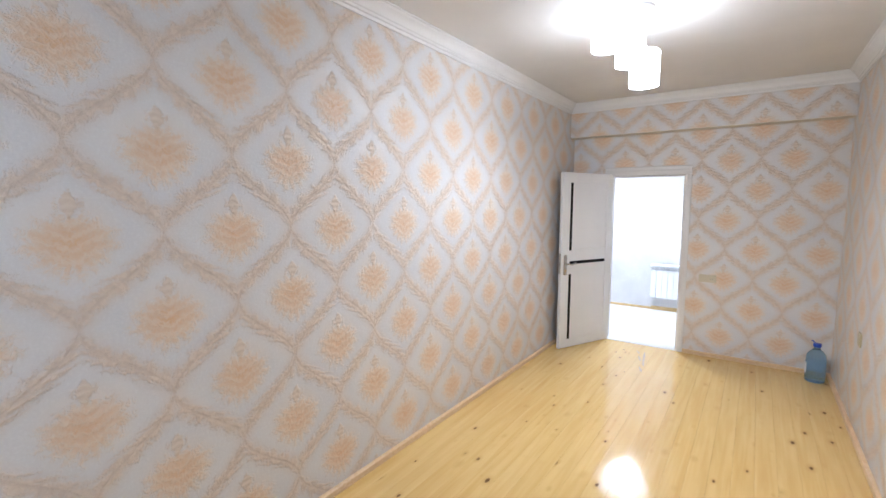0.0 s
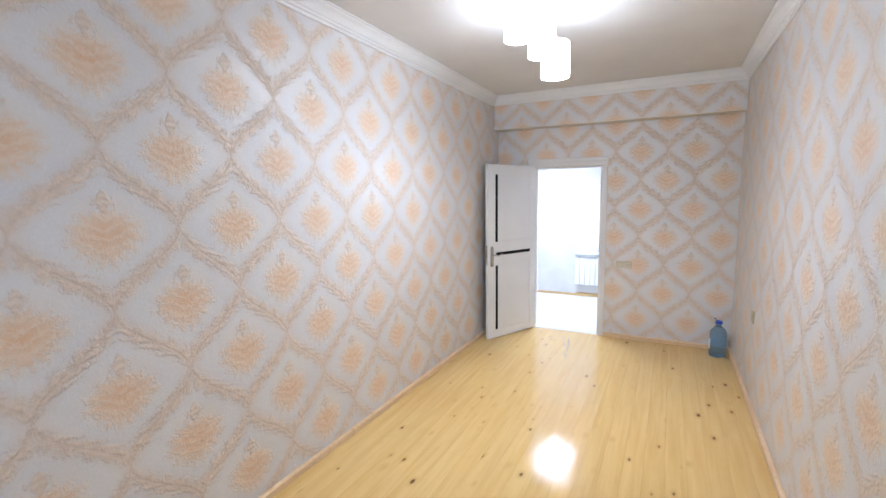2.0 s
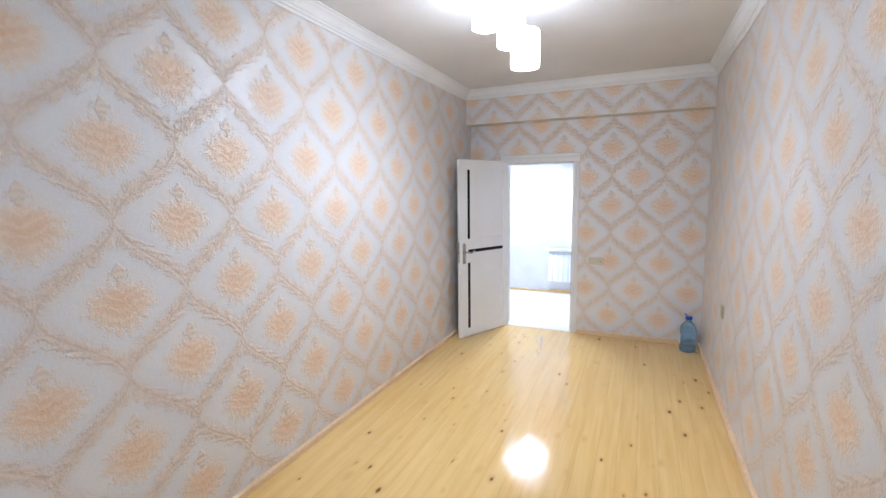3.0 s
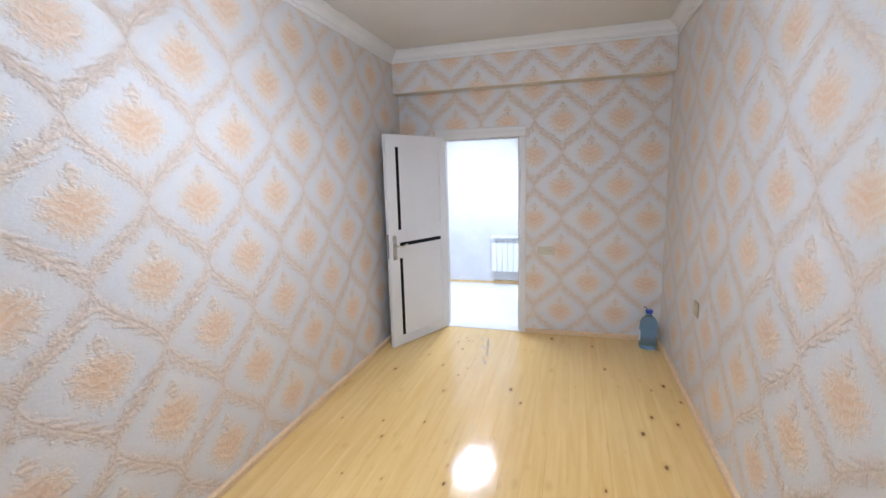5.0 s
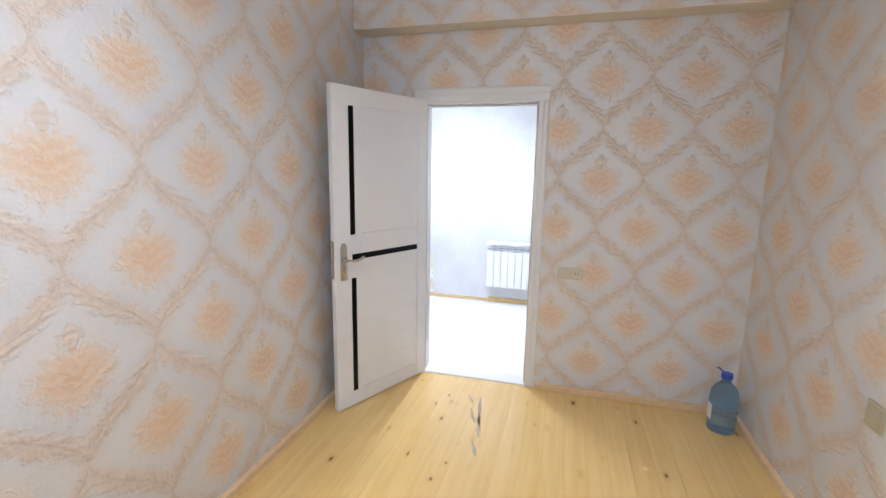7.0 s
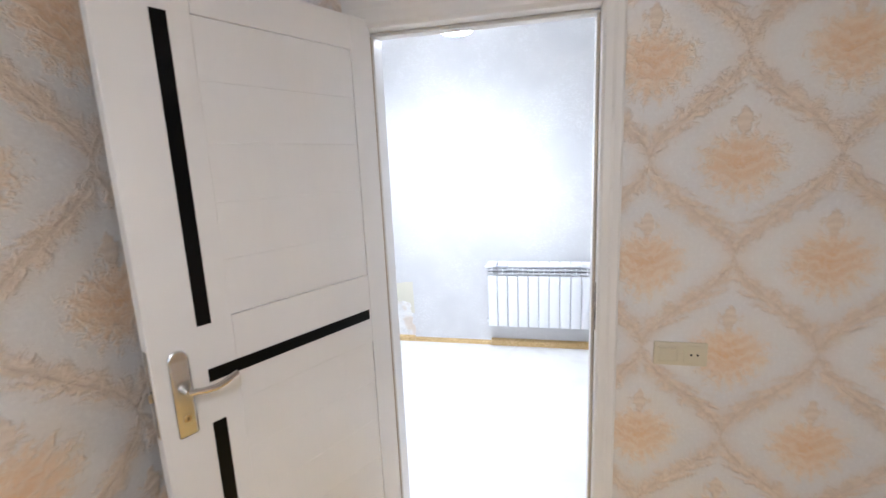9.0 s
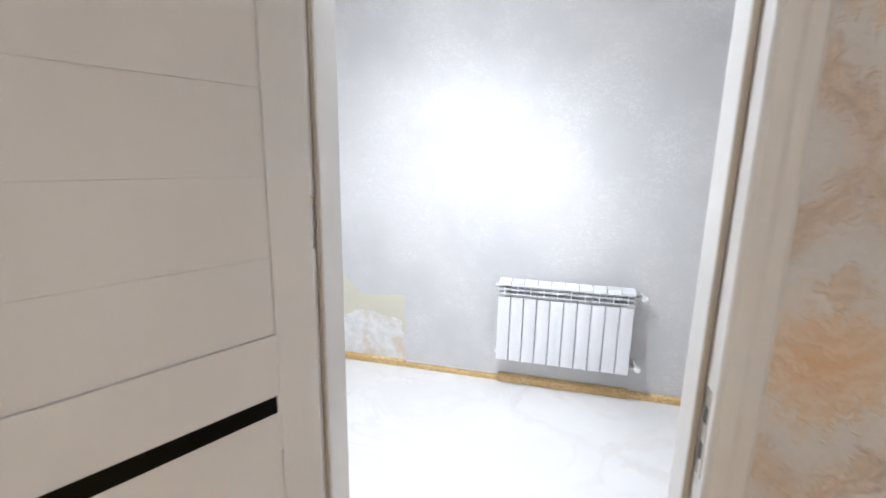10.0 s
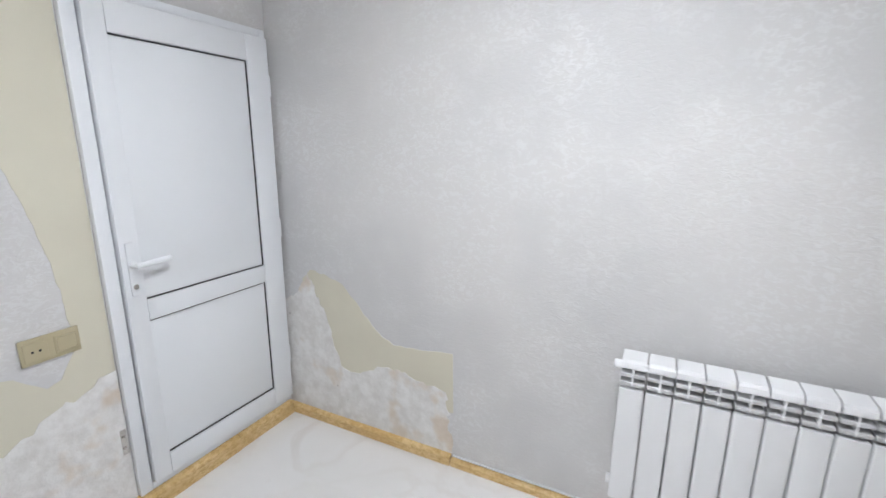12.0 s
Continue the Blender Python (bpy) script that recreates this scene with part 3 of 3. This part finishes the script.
def leaf_box(name, s0, s1, z0, z1, y0=-0.038, y1=0.0, material=M_white, parent=None, label="", bevel=0.0012):
    return part(name, box(bmesh.new(), s0, s1, y0, y1, z0, z1, bevel, 1), material, parent or leaf, label)


leaf_box("stile", 0.0, 0.09, 0.008, 2.0)
leaf_box("stile", 0.592, LEAF, 0.008, 2.0)
leaf_box("rail", 0.0905, 0.5915, 1.895, 2.0)
leaf_box("rail", 0.0905, 0.5915, 0.885, 1.135)
leaf_box("rail", 0.0905, 0.5915, 0.008, 0.105)
for z0, n in ((0.106, 5), (1.1365, 5)):        # panels of narrow horizontal planks
    h = (0.8845 if z0 < 1 else 1.8945) - z0
    for i in range(n):
        leaf_box("panel", 0.0912, 0.5908, z0 + h * i / n, z0 + h * (i + 1) / n - 0.0004, -0.034, -0.004, bevel=0.0004)
leaf_box("glass_strip", 0.646, 0.683, 1.13, 1.89, -0.004, 0.0015, M_black, label="black glass strip", bevel=0.0006)
leaf_box("glass_strip", 0.643, 0.680, 0.105, 0.858, -0.004, 0.0015, M_black, label="black glass strip", bevel=0.0006)
leaf_box("glass_strip", 0.098, 0.672, 0.972, 1.008, -0.004, 0.0015, M_black, label="black glass strip", bevel=0.0006)
bm = box(bmesh.new(), LEAF - 0.001, LEAF + 0.0015, -0.030, -0.008, 0.87, 1.10, 0.0006)
faceplate = part("lock_faceplate", bm, M_chrome, leaf, "satin metal lock faceplate")
part("latch", box(bmesh.new(), LEAF + 0.001, LEAF + 0.011, -0.026, -0.012, 0.97, 0.995, 0.002), M_chrome, faceplate)


def lever_handle():
    plate = part("handle_plate", box(bmesh.new(), 0.716, 0.764, 0.0, 0.008, 0.855, 1.065, 0.006, 3), M_chrome, leaf, "satin nickel handle plate")
    smooth(plate, 35)
    smooth(part("plate_arch", lathe(bmesh.new(), [(0.0235, 0.0), (0.0235, 0.005), (0.02, 0.0078)], (0.74, 0, 1.062), 1, 24), M_chrome, plate), 35)
    smooth(part("neck", lathe(bmesh.new(), [(0.013, 0.006), (0.012, 0.016), (0.009, 0.026), (0.009, 0.046)], (0.74, 0, 0.985), 1, 16), M_chrome, plate), 35)
    pts = [(0.742, 0.045, 0.985), (0.725, 0.050, 0.984), (0.70, 0.052, 0.978), (0.675, 0.052, 0.976), (0.65, 0.051, 0.981), (0.63, 0.049, 0.988), (0.618, 0.046, 0.990)]
    smooth(part("lever", tube(bmesh.new(), pts, 0.0085, 12), M_chrome, plate, "curved lever"), 50)
    cyl = part("key_cylinder", lathe(bmesh.new(), [(0.010, 0.007), (0.010, 0.012), (0.008, 0.0135)], (0.74, 0, 0.905), 1, 16), M_brass, plate, "brass key cylinder")
    part("keyhole", box(bmesh.new(), 0.7385, 0.7415, 0.0136, 0.0142, 0.900, 0.910), M_dark, cyl)


lever_handle()


# ---- ceiling lamps ----
def pendant_lamp(place, shade_material, bulb_material, shades, label):
    """A ceiling plate with glass cylinders on cords; shades: (x, y, top, height)."""
    lamp = thing("pendant_lamp", place, label, "lamp")
    smooth(part("canopy", lathe(bmesh.new(), [(0.02, -0.034), (0.12, -0.03), (0.135, -0.012), (0.135, 0.0)], n=40), M_cornice, lamp, "white round ceiling canopy"), 30)
    for x, y, top, h in shades:
        r = 0.083
        body = [(0.02, top), (r - 0.01, top), (r, top - 0.012), (r, top - h + 0.02), (r, top - h + 0.003), (r - 0.003, top - h), (r - 0.006, top - h + 0.003), (r - 0.006, top - h + 0.045), (0.01, top - h + 0.045)]
        sh = smooth(part("glass_shade", lathe(bmesh.new(), body, (x, y, 0), 2, 40), shade_material, lamp, "glowing white cylinder shade"), 40)
        smooth(part("lid", lathe(bmesh.new(), [(0.034, top + 0.0005), (0.034, top + 0.004), (0.02, top + 0.006)], (x, y, 0), 2, 24), M_cornice, sh, "small white lid on the shade"), 40)
        dome = [(0.014, top - h + 0.046), (0.034, top - h + 0.040)] + [(0.050 * math.cos(a * math.pi / 16), top - h + 0.034 - 0.024 * math.sin(a * math.pi / 16)) for a in range(0, 8)]
        smooth(part("bulb", lathe(bmesh.new(), dome, (x, y, 0), 2, 24), bulb_material, sh, "lit bulb in the open foot of the shade"), 60)
        smooth(part("cap", lathe(bmesh.new(), [(0.024, top + 0.003), (0.022, top + 0.014), (0.010, top + 0.024), (0.005, top + 0.04)], (x, y, 0), 2, 20), M_cornice, sh), 40)
        part("cord", tube(bmesh.new(), [(x, y, top + 0.035), (x * 0.97, y * 0.97, -0.031)], 0.0028, 8), M_cornice, sh)


TRIO = ((0.09, 0.0, -0.247, 0.205), (-0.02, 0.09, -0.105, 0.19), (-0.11, -0.11, -0.05, 0.19))
pendant_lamp(pose(1.20, -2.57, CEIL1 - 0.001), M_shade1, M_bulb1, TRIO, "three-shade pendant lamp with lit white glass cylinders")
pendant_lamp(pose(0.52, 0.92, CEIL2 - 0.001), M_shade2, M_bulb2, [(x, y, top - 0.22, h) for x, y, top, h in TRIO], "lit three-shade pendant lamp of the inner room")


# ---- wall fittings ----
def two_gang(name, place, material, label, socket_first=False, w=0.15, h=0.09):
    """A plate with two inserts; local x along the wall, y out of it, z up, origin at the middle."""
    ob = thing(name, place, label, "switch" if not socket_first else "socket")
    smooth(part("plate", box(bmesh.new(), -w / 2, w / 2, 0.0, 0.009, -h / 2, h / 2, 0.004, 2), material, ob), 35)
    for i, cx in enumerate((-w / 4, w / 4)):
        insert = part("insert", box(bmesh.new(), cx - w * 0.2, cx + w * 0.2, 0.008, 0.0125, -h * 0.36, h * 0.36, 0.0025, 2), material, ob)
        if (i == 0) == socket_first:
            for dx in (-0.0095, 0.0095):
                part("pin_hole", lathe(bmesh.new(), [(0.004, 0.0122), (0.004, 0.0131)], (cx + dx, 0, 0), 1, 12), M_dark, insert)
        else:
            part("rocker", box(bmesh.new(), cx - w * 0.17, cx + w * 0.17, 0.012, 0.0155, -h * 0.28, h * 0.3, 0.003, 1), material, insert)
    return ob


two_gang("light_switch", pose(1.499, -0.0005, 0.857, 0, 0, 180), M_cream, "champagne switch and socket plate on damask wallpaper", True, 0.165, 0.082)
two_gang("wall_socket", pose(X2A + 0.0035, 1.057, 0.77, 0, 0, -90), M_gold, "gold socket and switch plate on torn wallpaper", False, 0.158, 0.085)


def small_plate(name, place, w, h, material, label, category, inset=None):
    ob = thing(name, place, label, category)
    smooth(part("plate", box(bmesh.new(), -w / 2, w / 2, 0.0, 0.010, -h / 2, h / 2, 0.004, 2), material, ob), 35)
    part("insert", box(bmesh.new(), -w * 0.36, w * 0.36, 0.009, 0.0135, -h * 0.36, h * 0.36, 0.003, 1), inset or material, ob)
    return ob


small_plate("wall_socket", pose(W1 - 0.0005, -1.23, 0.688, 0, 0, 90), 0.095, 0.10, M_gold, "small champagne socket plate on damask wallpaper", "socket")
small_plate("light_switch", pose(X2B - 0.0005, 1.33, 0.978, 0, 0, 90), 0.165, 0.082, M_cream, "cream double switch on silver wallpaper", "switch")
small_plate("control_panel", pose(X2B - 0.0005, 1.345, 1.362, 0, 0, 90), 0.18, 0.115, M_dark, "black wall panel above the cream switch", "switch", M_black)

# unfinished outlet: bare plaster patch, back box, hanging wires
outlet = thing("outlet_box", pose(X2B - 0.0005, 1.55, 0.44, 0, 0, 90), "unfinished socket box with loose wires in bare plaster", "socket")
bm = bmesh.new()
ring = ragged([(-0.17, -0.06, 1), (0.06, -0.075, 1), (0.30, -0.05, 1), (0.31, 0.05, 1), (0.1, 0.07, 1), (-0.16, 0.05, 1)], 0.012, 0.05, 6)
low = [bm.verts.new((a, 0, b)) for a, b in ring]
high = [bm.verts.new((a, 0.003, b)) for a, b in ring]
bm.faces.new(high)
for i in range(len(low)):
    bm.faces.new((low[i], low[i - 1], high[i - 1], high[i]))
part("plaster_patch", bm, M_plaster, outlet, "bare plaster round the box")
for cx, m in ((-0.02, M_cream), (-0.17, M_cream)):
    part("mounting_plate", box(bmesh.new(), cx - 0.055, cx + 0.055, 0.002, 0.012, -0.045, 0.045, 0.004, 2), m, outlet)
part("back_box", lathe(bmesh.new(), [(0.035, 0.003), (0.038, 0.014), (0.030, 0.02)], (-0.095, 0, -0.005), 1, 20), M_dark, outlet, "black open back box")
part("back_box", lathe(bmesh.new(), [(0.026, 0.003), (0.026, 0.009)], (0.14, 0, 0.02), 1, 20), M_dark, outlet, "black open back box")
for i, (a, b, c) in enumerate(((0.14, 0.20, 0.20), (0.16, 0.05, 0.17), (-0.09, -0.02, 0.06))):
    part("wire", tube(bmesh.new(), [(a, 0.008, 0.02), (a + 0.02, 0.03, 0.06), (b, 0.035, 0.1), (b + 0.01, 0.02, c)], 0.0035, 6), M_wire if i < 2 else M_dark, outlet)


# ---- plastic door of the inner room ----
pvc = thing("plastic_door", pose(X2A, 0, 0), "closed white plastic door with two flat panels", "door")


def pvc_box(name, y0, y1, z0, z1, x0, x1, material=M_pvc, parent=None, label="", bevel=0.004):
    ob = part(name, box(bmesh.new(), x0, x1, y0, y1, z0, z1, bevel, 2), material, parent or pvc, label)
    return smooth(ob, 35)


pvc_box("frame_post", PY0, PY0 + 0.045, PZ0, PZ1, 0.001, 0.026)
pvc_box("frame_post", PY1 - 0.03, PY1, PZ0, PZ1, 0.001, 0.026)
pvc_box("frame_head", PY0 + 0.0455, PY1 - 0.0305, PZ1 - 0.032, PZ1, 0.001, 0.026)
pvc_box("frame_sill", PY0 + 0.0455, PY1 - 0.0305, PZ0, PZ0 + 0.028, 0.001, 0.026)
LY0, LY1, LZ0, LZ1 = PY0 + 0.05, PY1 - 0.004, PZ0 + 0.032, PZ1 - 0.035
pvc_box("gasket", PY0 + 0.03, PY1 - 0.012, PZ0 + 0.015, PZ1 - 0.015, -0.05, 0.0, M_gap_shade, label="dark gasket line", bevel=0.001)
pvc_box("leaf_stile", LY0, 1.344, LZ0, LZ1, 0.002, 0.042)
pvc_box("leaf_stile", 1.886, LY1, LZ0, LZ1, 0.002, 0.042)
for z0, z1 in ((LZ0, 0.196), (0.758, 0.838), (1.742, LZ1)):
    pvc_box("leaf_rail", 1.3445, 1.8855, z0, z1, 0.002, 0.042)
for z0, z1 in ((0.201, 0.753), (0.843, 1.737)):
    pvc_box("panel", 1.349, 1.881, z0, z1, 0.002, 0.030, bevel=0.002)
    # edge strips paint the panel's shadow lines: white on one side, dark elsewhere
    for y0, y1, a, b in ((1.3445, 1.3485, z0 - 0.004, z1 + 0.004), (1.8815, 1.8855, z0 - 0.004, z1 + 0.004)):
        pvc_box("panel_edge_shading", y0, y1, a, b, 0.002, 0.0345, M_gap_shade if y0 > 1.8 else M_pvc, bevel=0.0005)
    for a, b in ((z0 - 0.0045, z0 - 0.0005), (z1 + 0.0005, z1 + 0.0045)):
        pvc_box("panel_edge_shading", 1.349, 1.881, a, b, 0.002, 0.0345, M_gap_shade, bevel=0.0005)
hp = pvc_box("handle_plate", 1.294, 1.324, 0.865, 1.06, 0.041, 0.051, bevel=0.005)
smooth(part("neck", lathe(bmesh.new(), [(0.012, 0.05), (0.010, 0.062), (0.010, 0.088)], (0, 1.309, 0.98), 0, 16), M_pvc, hp), 35)
smooth(part("lever", tube(bmesh.new(), [(0.086, 1.302, 0.98), (0.09, 1.324, 0.982), (0.088, 1.364, 0.984), (0.085, 1.404, 0.985), (0.078, 1.429, 0.985)], 0.010, 12), M_pvc, hp), 50)
smooth(part("key_cylinder", lathe(bmesh.new(), [(0.009, 0.05), (0.009, 0.055)], (0, 1.309, 0.90), 0, 14), M_chrome, hp), 35)
for z in (0.34, 1.0, 1.65):
    smooth(part("hinge", lathe(bmesh.new(), [(0.004, z - 0.045), (0.007, z - 0.042), (0.007, z + 0.042), (0.004, z + 0.045)], (0.034, PY1 - 0.002, 0), 2, 12), M_pvc, pvc), 35)
bracket = thing("wall_bracket", pose(X2A + 0.0045, 1.214, 0.32), "small steel fixing bracket at the edge of the plastic door", "bracket")
part("tab", box(bmesh.new(), 0, 0.002, -0.012, 0.008, -0.05, 0.05, 0.0005), M_chrome, bracket)
part("screw", lathe(bmesh.new(), [(0.006, 0.0018), (0.006, 0.006), (0.002, 0.008)], (0, -0.003, -0.025), 0, 10), M_chrome, bracket)
part("screw", lathe(bmesh.new(), [(0.006, 0.0018), (0.006, 0.006), (0.002, 0.008)], (0, -0.003, 0.02), 0, 10), M_chrome, bracket)

# ---- radiator ----
RX0, RZ0, RZ1, RY = 0.612, 0.212, 0.730, 1.882
rad = thing("radiator", pose(RX0, RY, RZ0), "white ten-section aluminium wall radiator", "radiator")
RH = RZ1 - RZ0


def radiator_section(i):
    x = i * 0.08
    prof = [(0.0025, 0.020), (0.0025, 0.005), (0.0045, 0.0015), (0.009, 0.0), (0.071, 0.0), (0.0755, 0.0015), (0.0775, 0.005), (0.0775, 0.020)]
    bm = sweep(bmesh.new(), prof, [lambda a, b, z=z, s=s: (x + 0.04 + (a - 0.04) * s, b, z) for z, s in ((0.0, 0.96), (0.004, 1.0), (RH - 0.106, 1.0), (RH - 0.100, 0.95))])
    sec = smooth(part("section", bm, M_rad, rad), 28)
    part("core", box(bmesh.new(), x + 0.018, x + 0.062, 0.0605, 0.085, 0.01, RH - 0.012, 0.004), M_rad, sec)
    part("back_plate", box(bmesh.new(), x + 0.004, x + 0.076, 0.086, 0.092, 0.02, RH - 0.02, 0.002), M_rad, sec)
    for z in (RH - 0.088, RH - 0.058):
        part("louvre", box(bmesh.new(), x + 0.003, x + 0.077, 0.002, 0.060, z, z + 0.013, 0.002), M_grey, sec)
    part("web", box(bmesh.new(), x + 0.037, x + 0.043, 0.001, 0.085, RH - 0.092, RH - 0.022, 0.001), M_rad, sec)
    cap = [(0.0, RH - 0.026), (0.004, RH - 0.010), (0.014, RH - 0.002), (0.030, RH), (0.090, RH), (0.090, RH - 0.020)]
    bm = sweep(bmesh.new(), cap, [lambda a, b, q=q: (q, a, b) for q in (x + 0.003, x + 0.077)])
    smooth(part("top_cap", bm, M_rad, sec), 30)


for i in range(10):
    radiator_section(i)
for z in (0.035, RH - 0.04):
    part("header_pipe", tube(bmesh.new(), [(-0.012, 0.05, z), (0.806, 0.05, z)], 0.016, 12), M_rad, rad)
    nut = smooth(part("valve_nut", lathe(bmesh.new(), [(0.014, 0.80), (0.016, 0.806), (0.016, 0.822), (0.012, 0.828)], (0, 0.05, z), 0, 8), M_chrome, rad, "nickel valve nut"), 20)
    smooth(part("valve_body", lathe(bmesh.new(), [(0.011, 0.826), (0.012, 0.835), (0.012, 0.862), (0.009, 0.868)], (0, 0.05, z), 0, 14), M_chrome, rad), 40)
    smooth(part("valve_cap", lathe(bmesh.new(), [(0.010, -0.022), (0.017, -0.018), (0.018, 0.012), (0.013, 0.03)], (0.850, 0.028, z), 1, 16), M_rad, rad, "white valve cap"), 40)
    part("pipe_stub", tube(bmesh.new(), [(0.850, 0.055, z), (0.850, Y2 - RY - 0.001, z)], 0.009, 10), M_rad, rad)
for x in (0.2, 0.6):
    part("wall_hook", box(bmesh.new(), x - 0.012, x + 0.012, 0.088, Y2 - RY - 0.001, RH - 0.12, RH - 0.09, 0.003), M_rad, rad)
smooth(part("air_vent", lathe(bmesh.new(), [(0.012, -0.022), (0.016, -0.018), (0.016, -0.006), (0.012, 0.0)], (0, 0.05, RH - 0.04), 0, 14), M_rad, rad), 40)

# ---- water bottle ----
bottle = thing("water_bottle", pose(2.432, -0.215, 0.001, 0, 0, -55), "large clear blue plastic water bottle standing on the pine floor", "bottle")
body = [(0.02, 0.012), (0.060, 0.0), (0.078, 0.008), (0.083, 0.022), (0.083, 0.06), (0.080, 0.068), (0.083, 0.076), (0.083, 0.115), (0.080, 0.122), (0.083, 0.13), (0.083, 0.175), (0.080, 0.182), (0.083, 0.19), (0.082, 0.235), (0.074, 0.27), (0.056, 0.298), (0.034, 0.318), (0.026, 0.328), (0.026, 0.345)]
body = [(r * 0.93, z * 0.97) for r, z in body]
smooth(part("body", lathe(bmesh.new(), body, n=40), M_pet, bottle), 50)
capb = smooth(part("cap", lathe(bmesh.new(), [(0.030, 0.336), (0.032, 0.34), (0.032, 0.362), (0.028, 0.368), (0.01, 0.368)], n=24), M_cap, bottle, "blue screw cap"), 40)
smooth(part("handle", tube(bmesh.new(), [(0.03, 0, 0.338), (-0.025, 0.02, 0.345), (-0.05, 0.02, 0.36), (-0.065, 0.01, 0.375), (-0.07, 0.0, 0.372)], 0.005, 8), M_cap, bottle, "blue carrying strap"), 50)
bm = bmesh.new()
rings = [[bm.verts.new((r * math.cos(a), r * math.sin(a), z)) for a in [radians(165 + 8 * i) for i in range(13)]] for r, z in ((0.0772, 0.08), (0.0782, 0.08), (0.0782, 0.175), (0.0772, 0.175))]
for i in range(12):
    for j in range(4):
        bm.faces.new((rings[j][i], rings[j][i + 1], rings[(j + 1) % 4][i + 1], rings[(j + 1) % 4][i]))
lab = smooth(part("label", bm, M_label, bottle, "white paper label"), 50)

# ---- marks on the floor ----
rng = random.Random(5)
for x, y, length in ((0.985, -0.42, 0.34), (1.012, -0.60, 0.26), (0.955, -0.50, 0.16), (1.03, -0.83, 0.14), (0.90, -0.30, 0.10)):
    bm = bmesh.new()
    left, right = [], []
    for i in range(9):
        f = i / 8
        w = 0.004 + 0.008 * math.sin(math.pi * f) * rng.uniform(0.5, 1.2)
        cx = x + 0.05 * (0.5 - f) + rng.uniform(-0.003, 0.003)
        left.append(bm.verts.new((cx - w, y + (f - 0.5) * length, 0.0006)))
        right.append(bm.verts.new((cx + w, y + (f - 0.5) * length, 0.0006)))
    for i in range(8):
        bm.faces.new((left[i], right[i], right[i + 1], left[i + 1]))
    tagged(part("floor_scratch", bm, M_scratch), "worn grey scratch through the varnish of the boards", "scratch", "scratches near the doorway", "structure")

# ---- floorboards of the long room ----
floor = thing("floor", pose(0, 0, 0), "glossy varnished yellow pine floorboards with knots", "floor", kind="structure")
BOARDS = 22
bw = W1 / BOARDS
data = mesh_of("floorboard", box(bmesh.new(), 0.0002, bw - 0.0002, BACK, 0.0, -0.024, 0.0, 0.0004), M_pine)
for i in range(BOARDS):
    board = new("floorboard", data)
    board.location = (i * bw, 0, 0)
    board.parent = floor
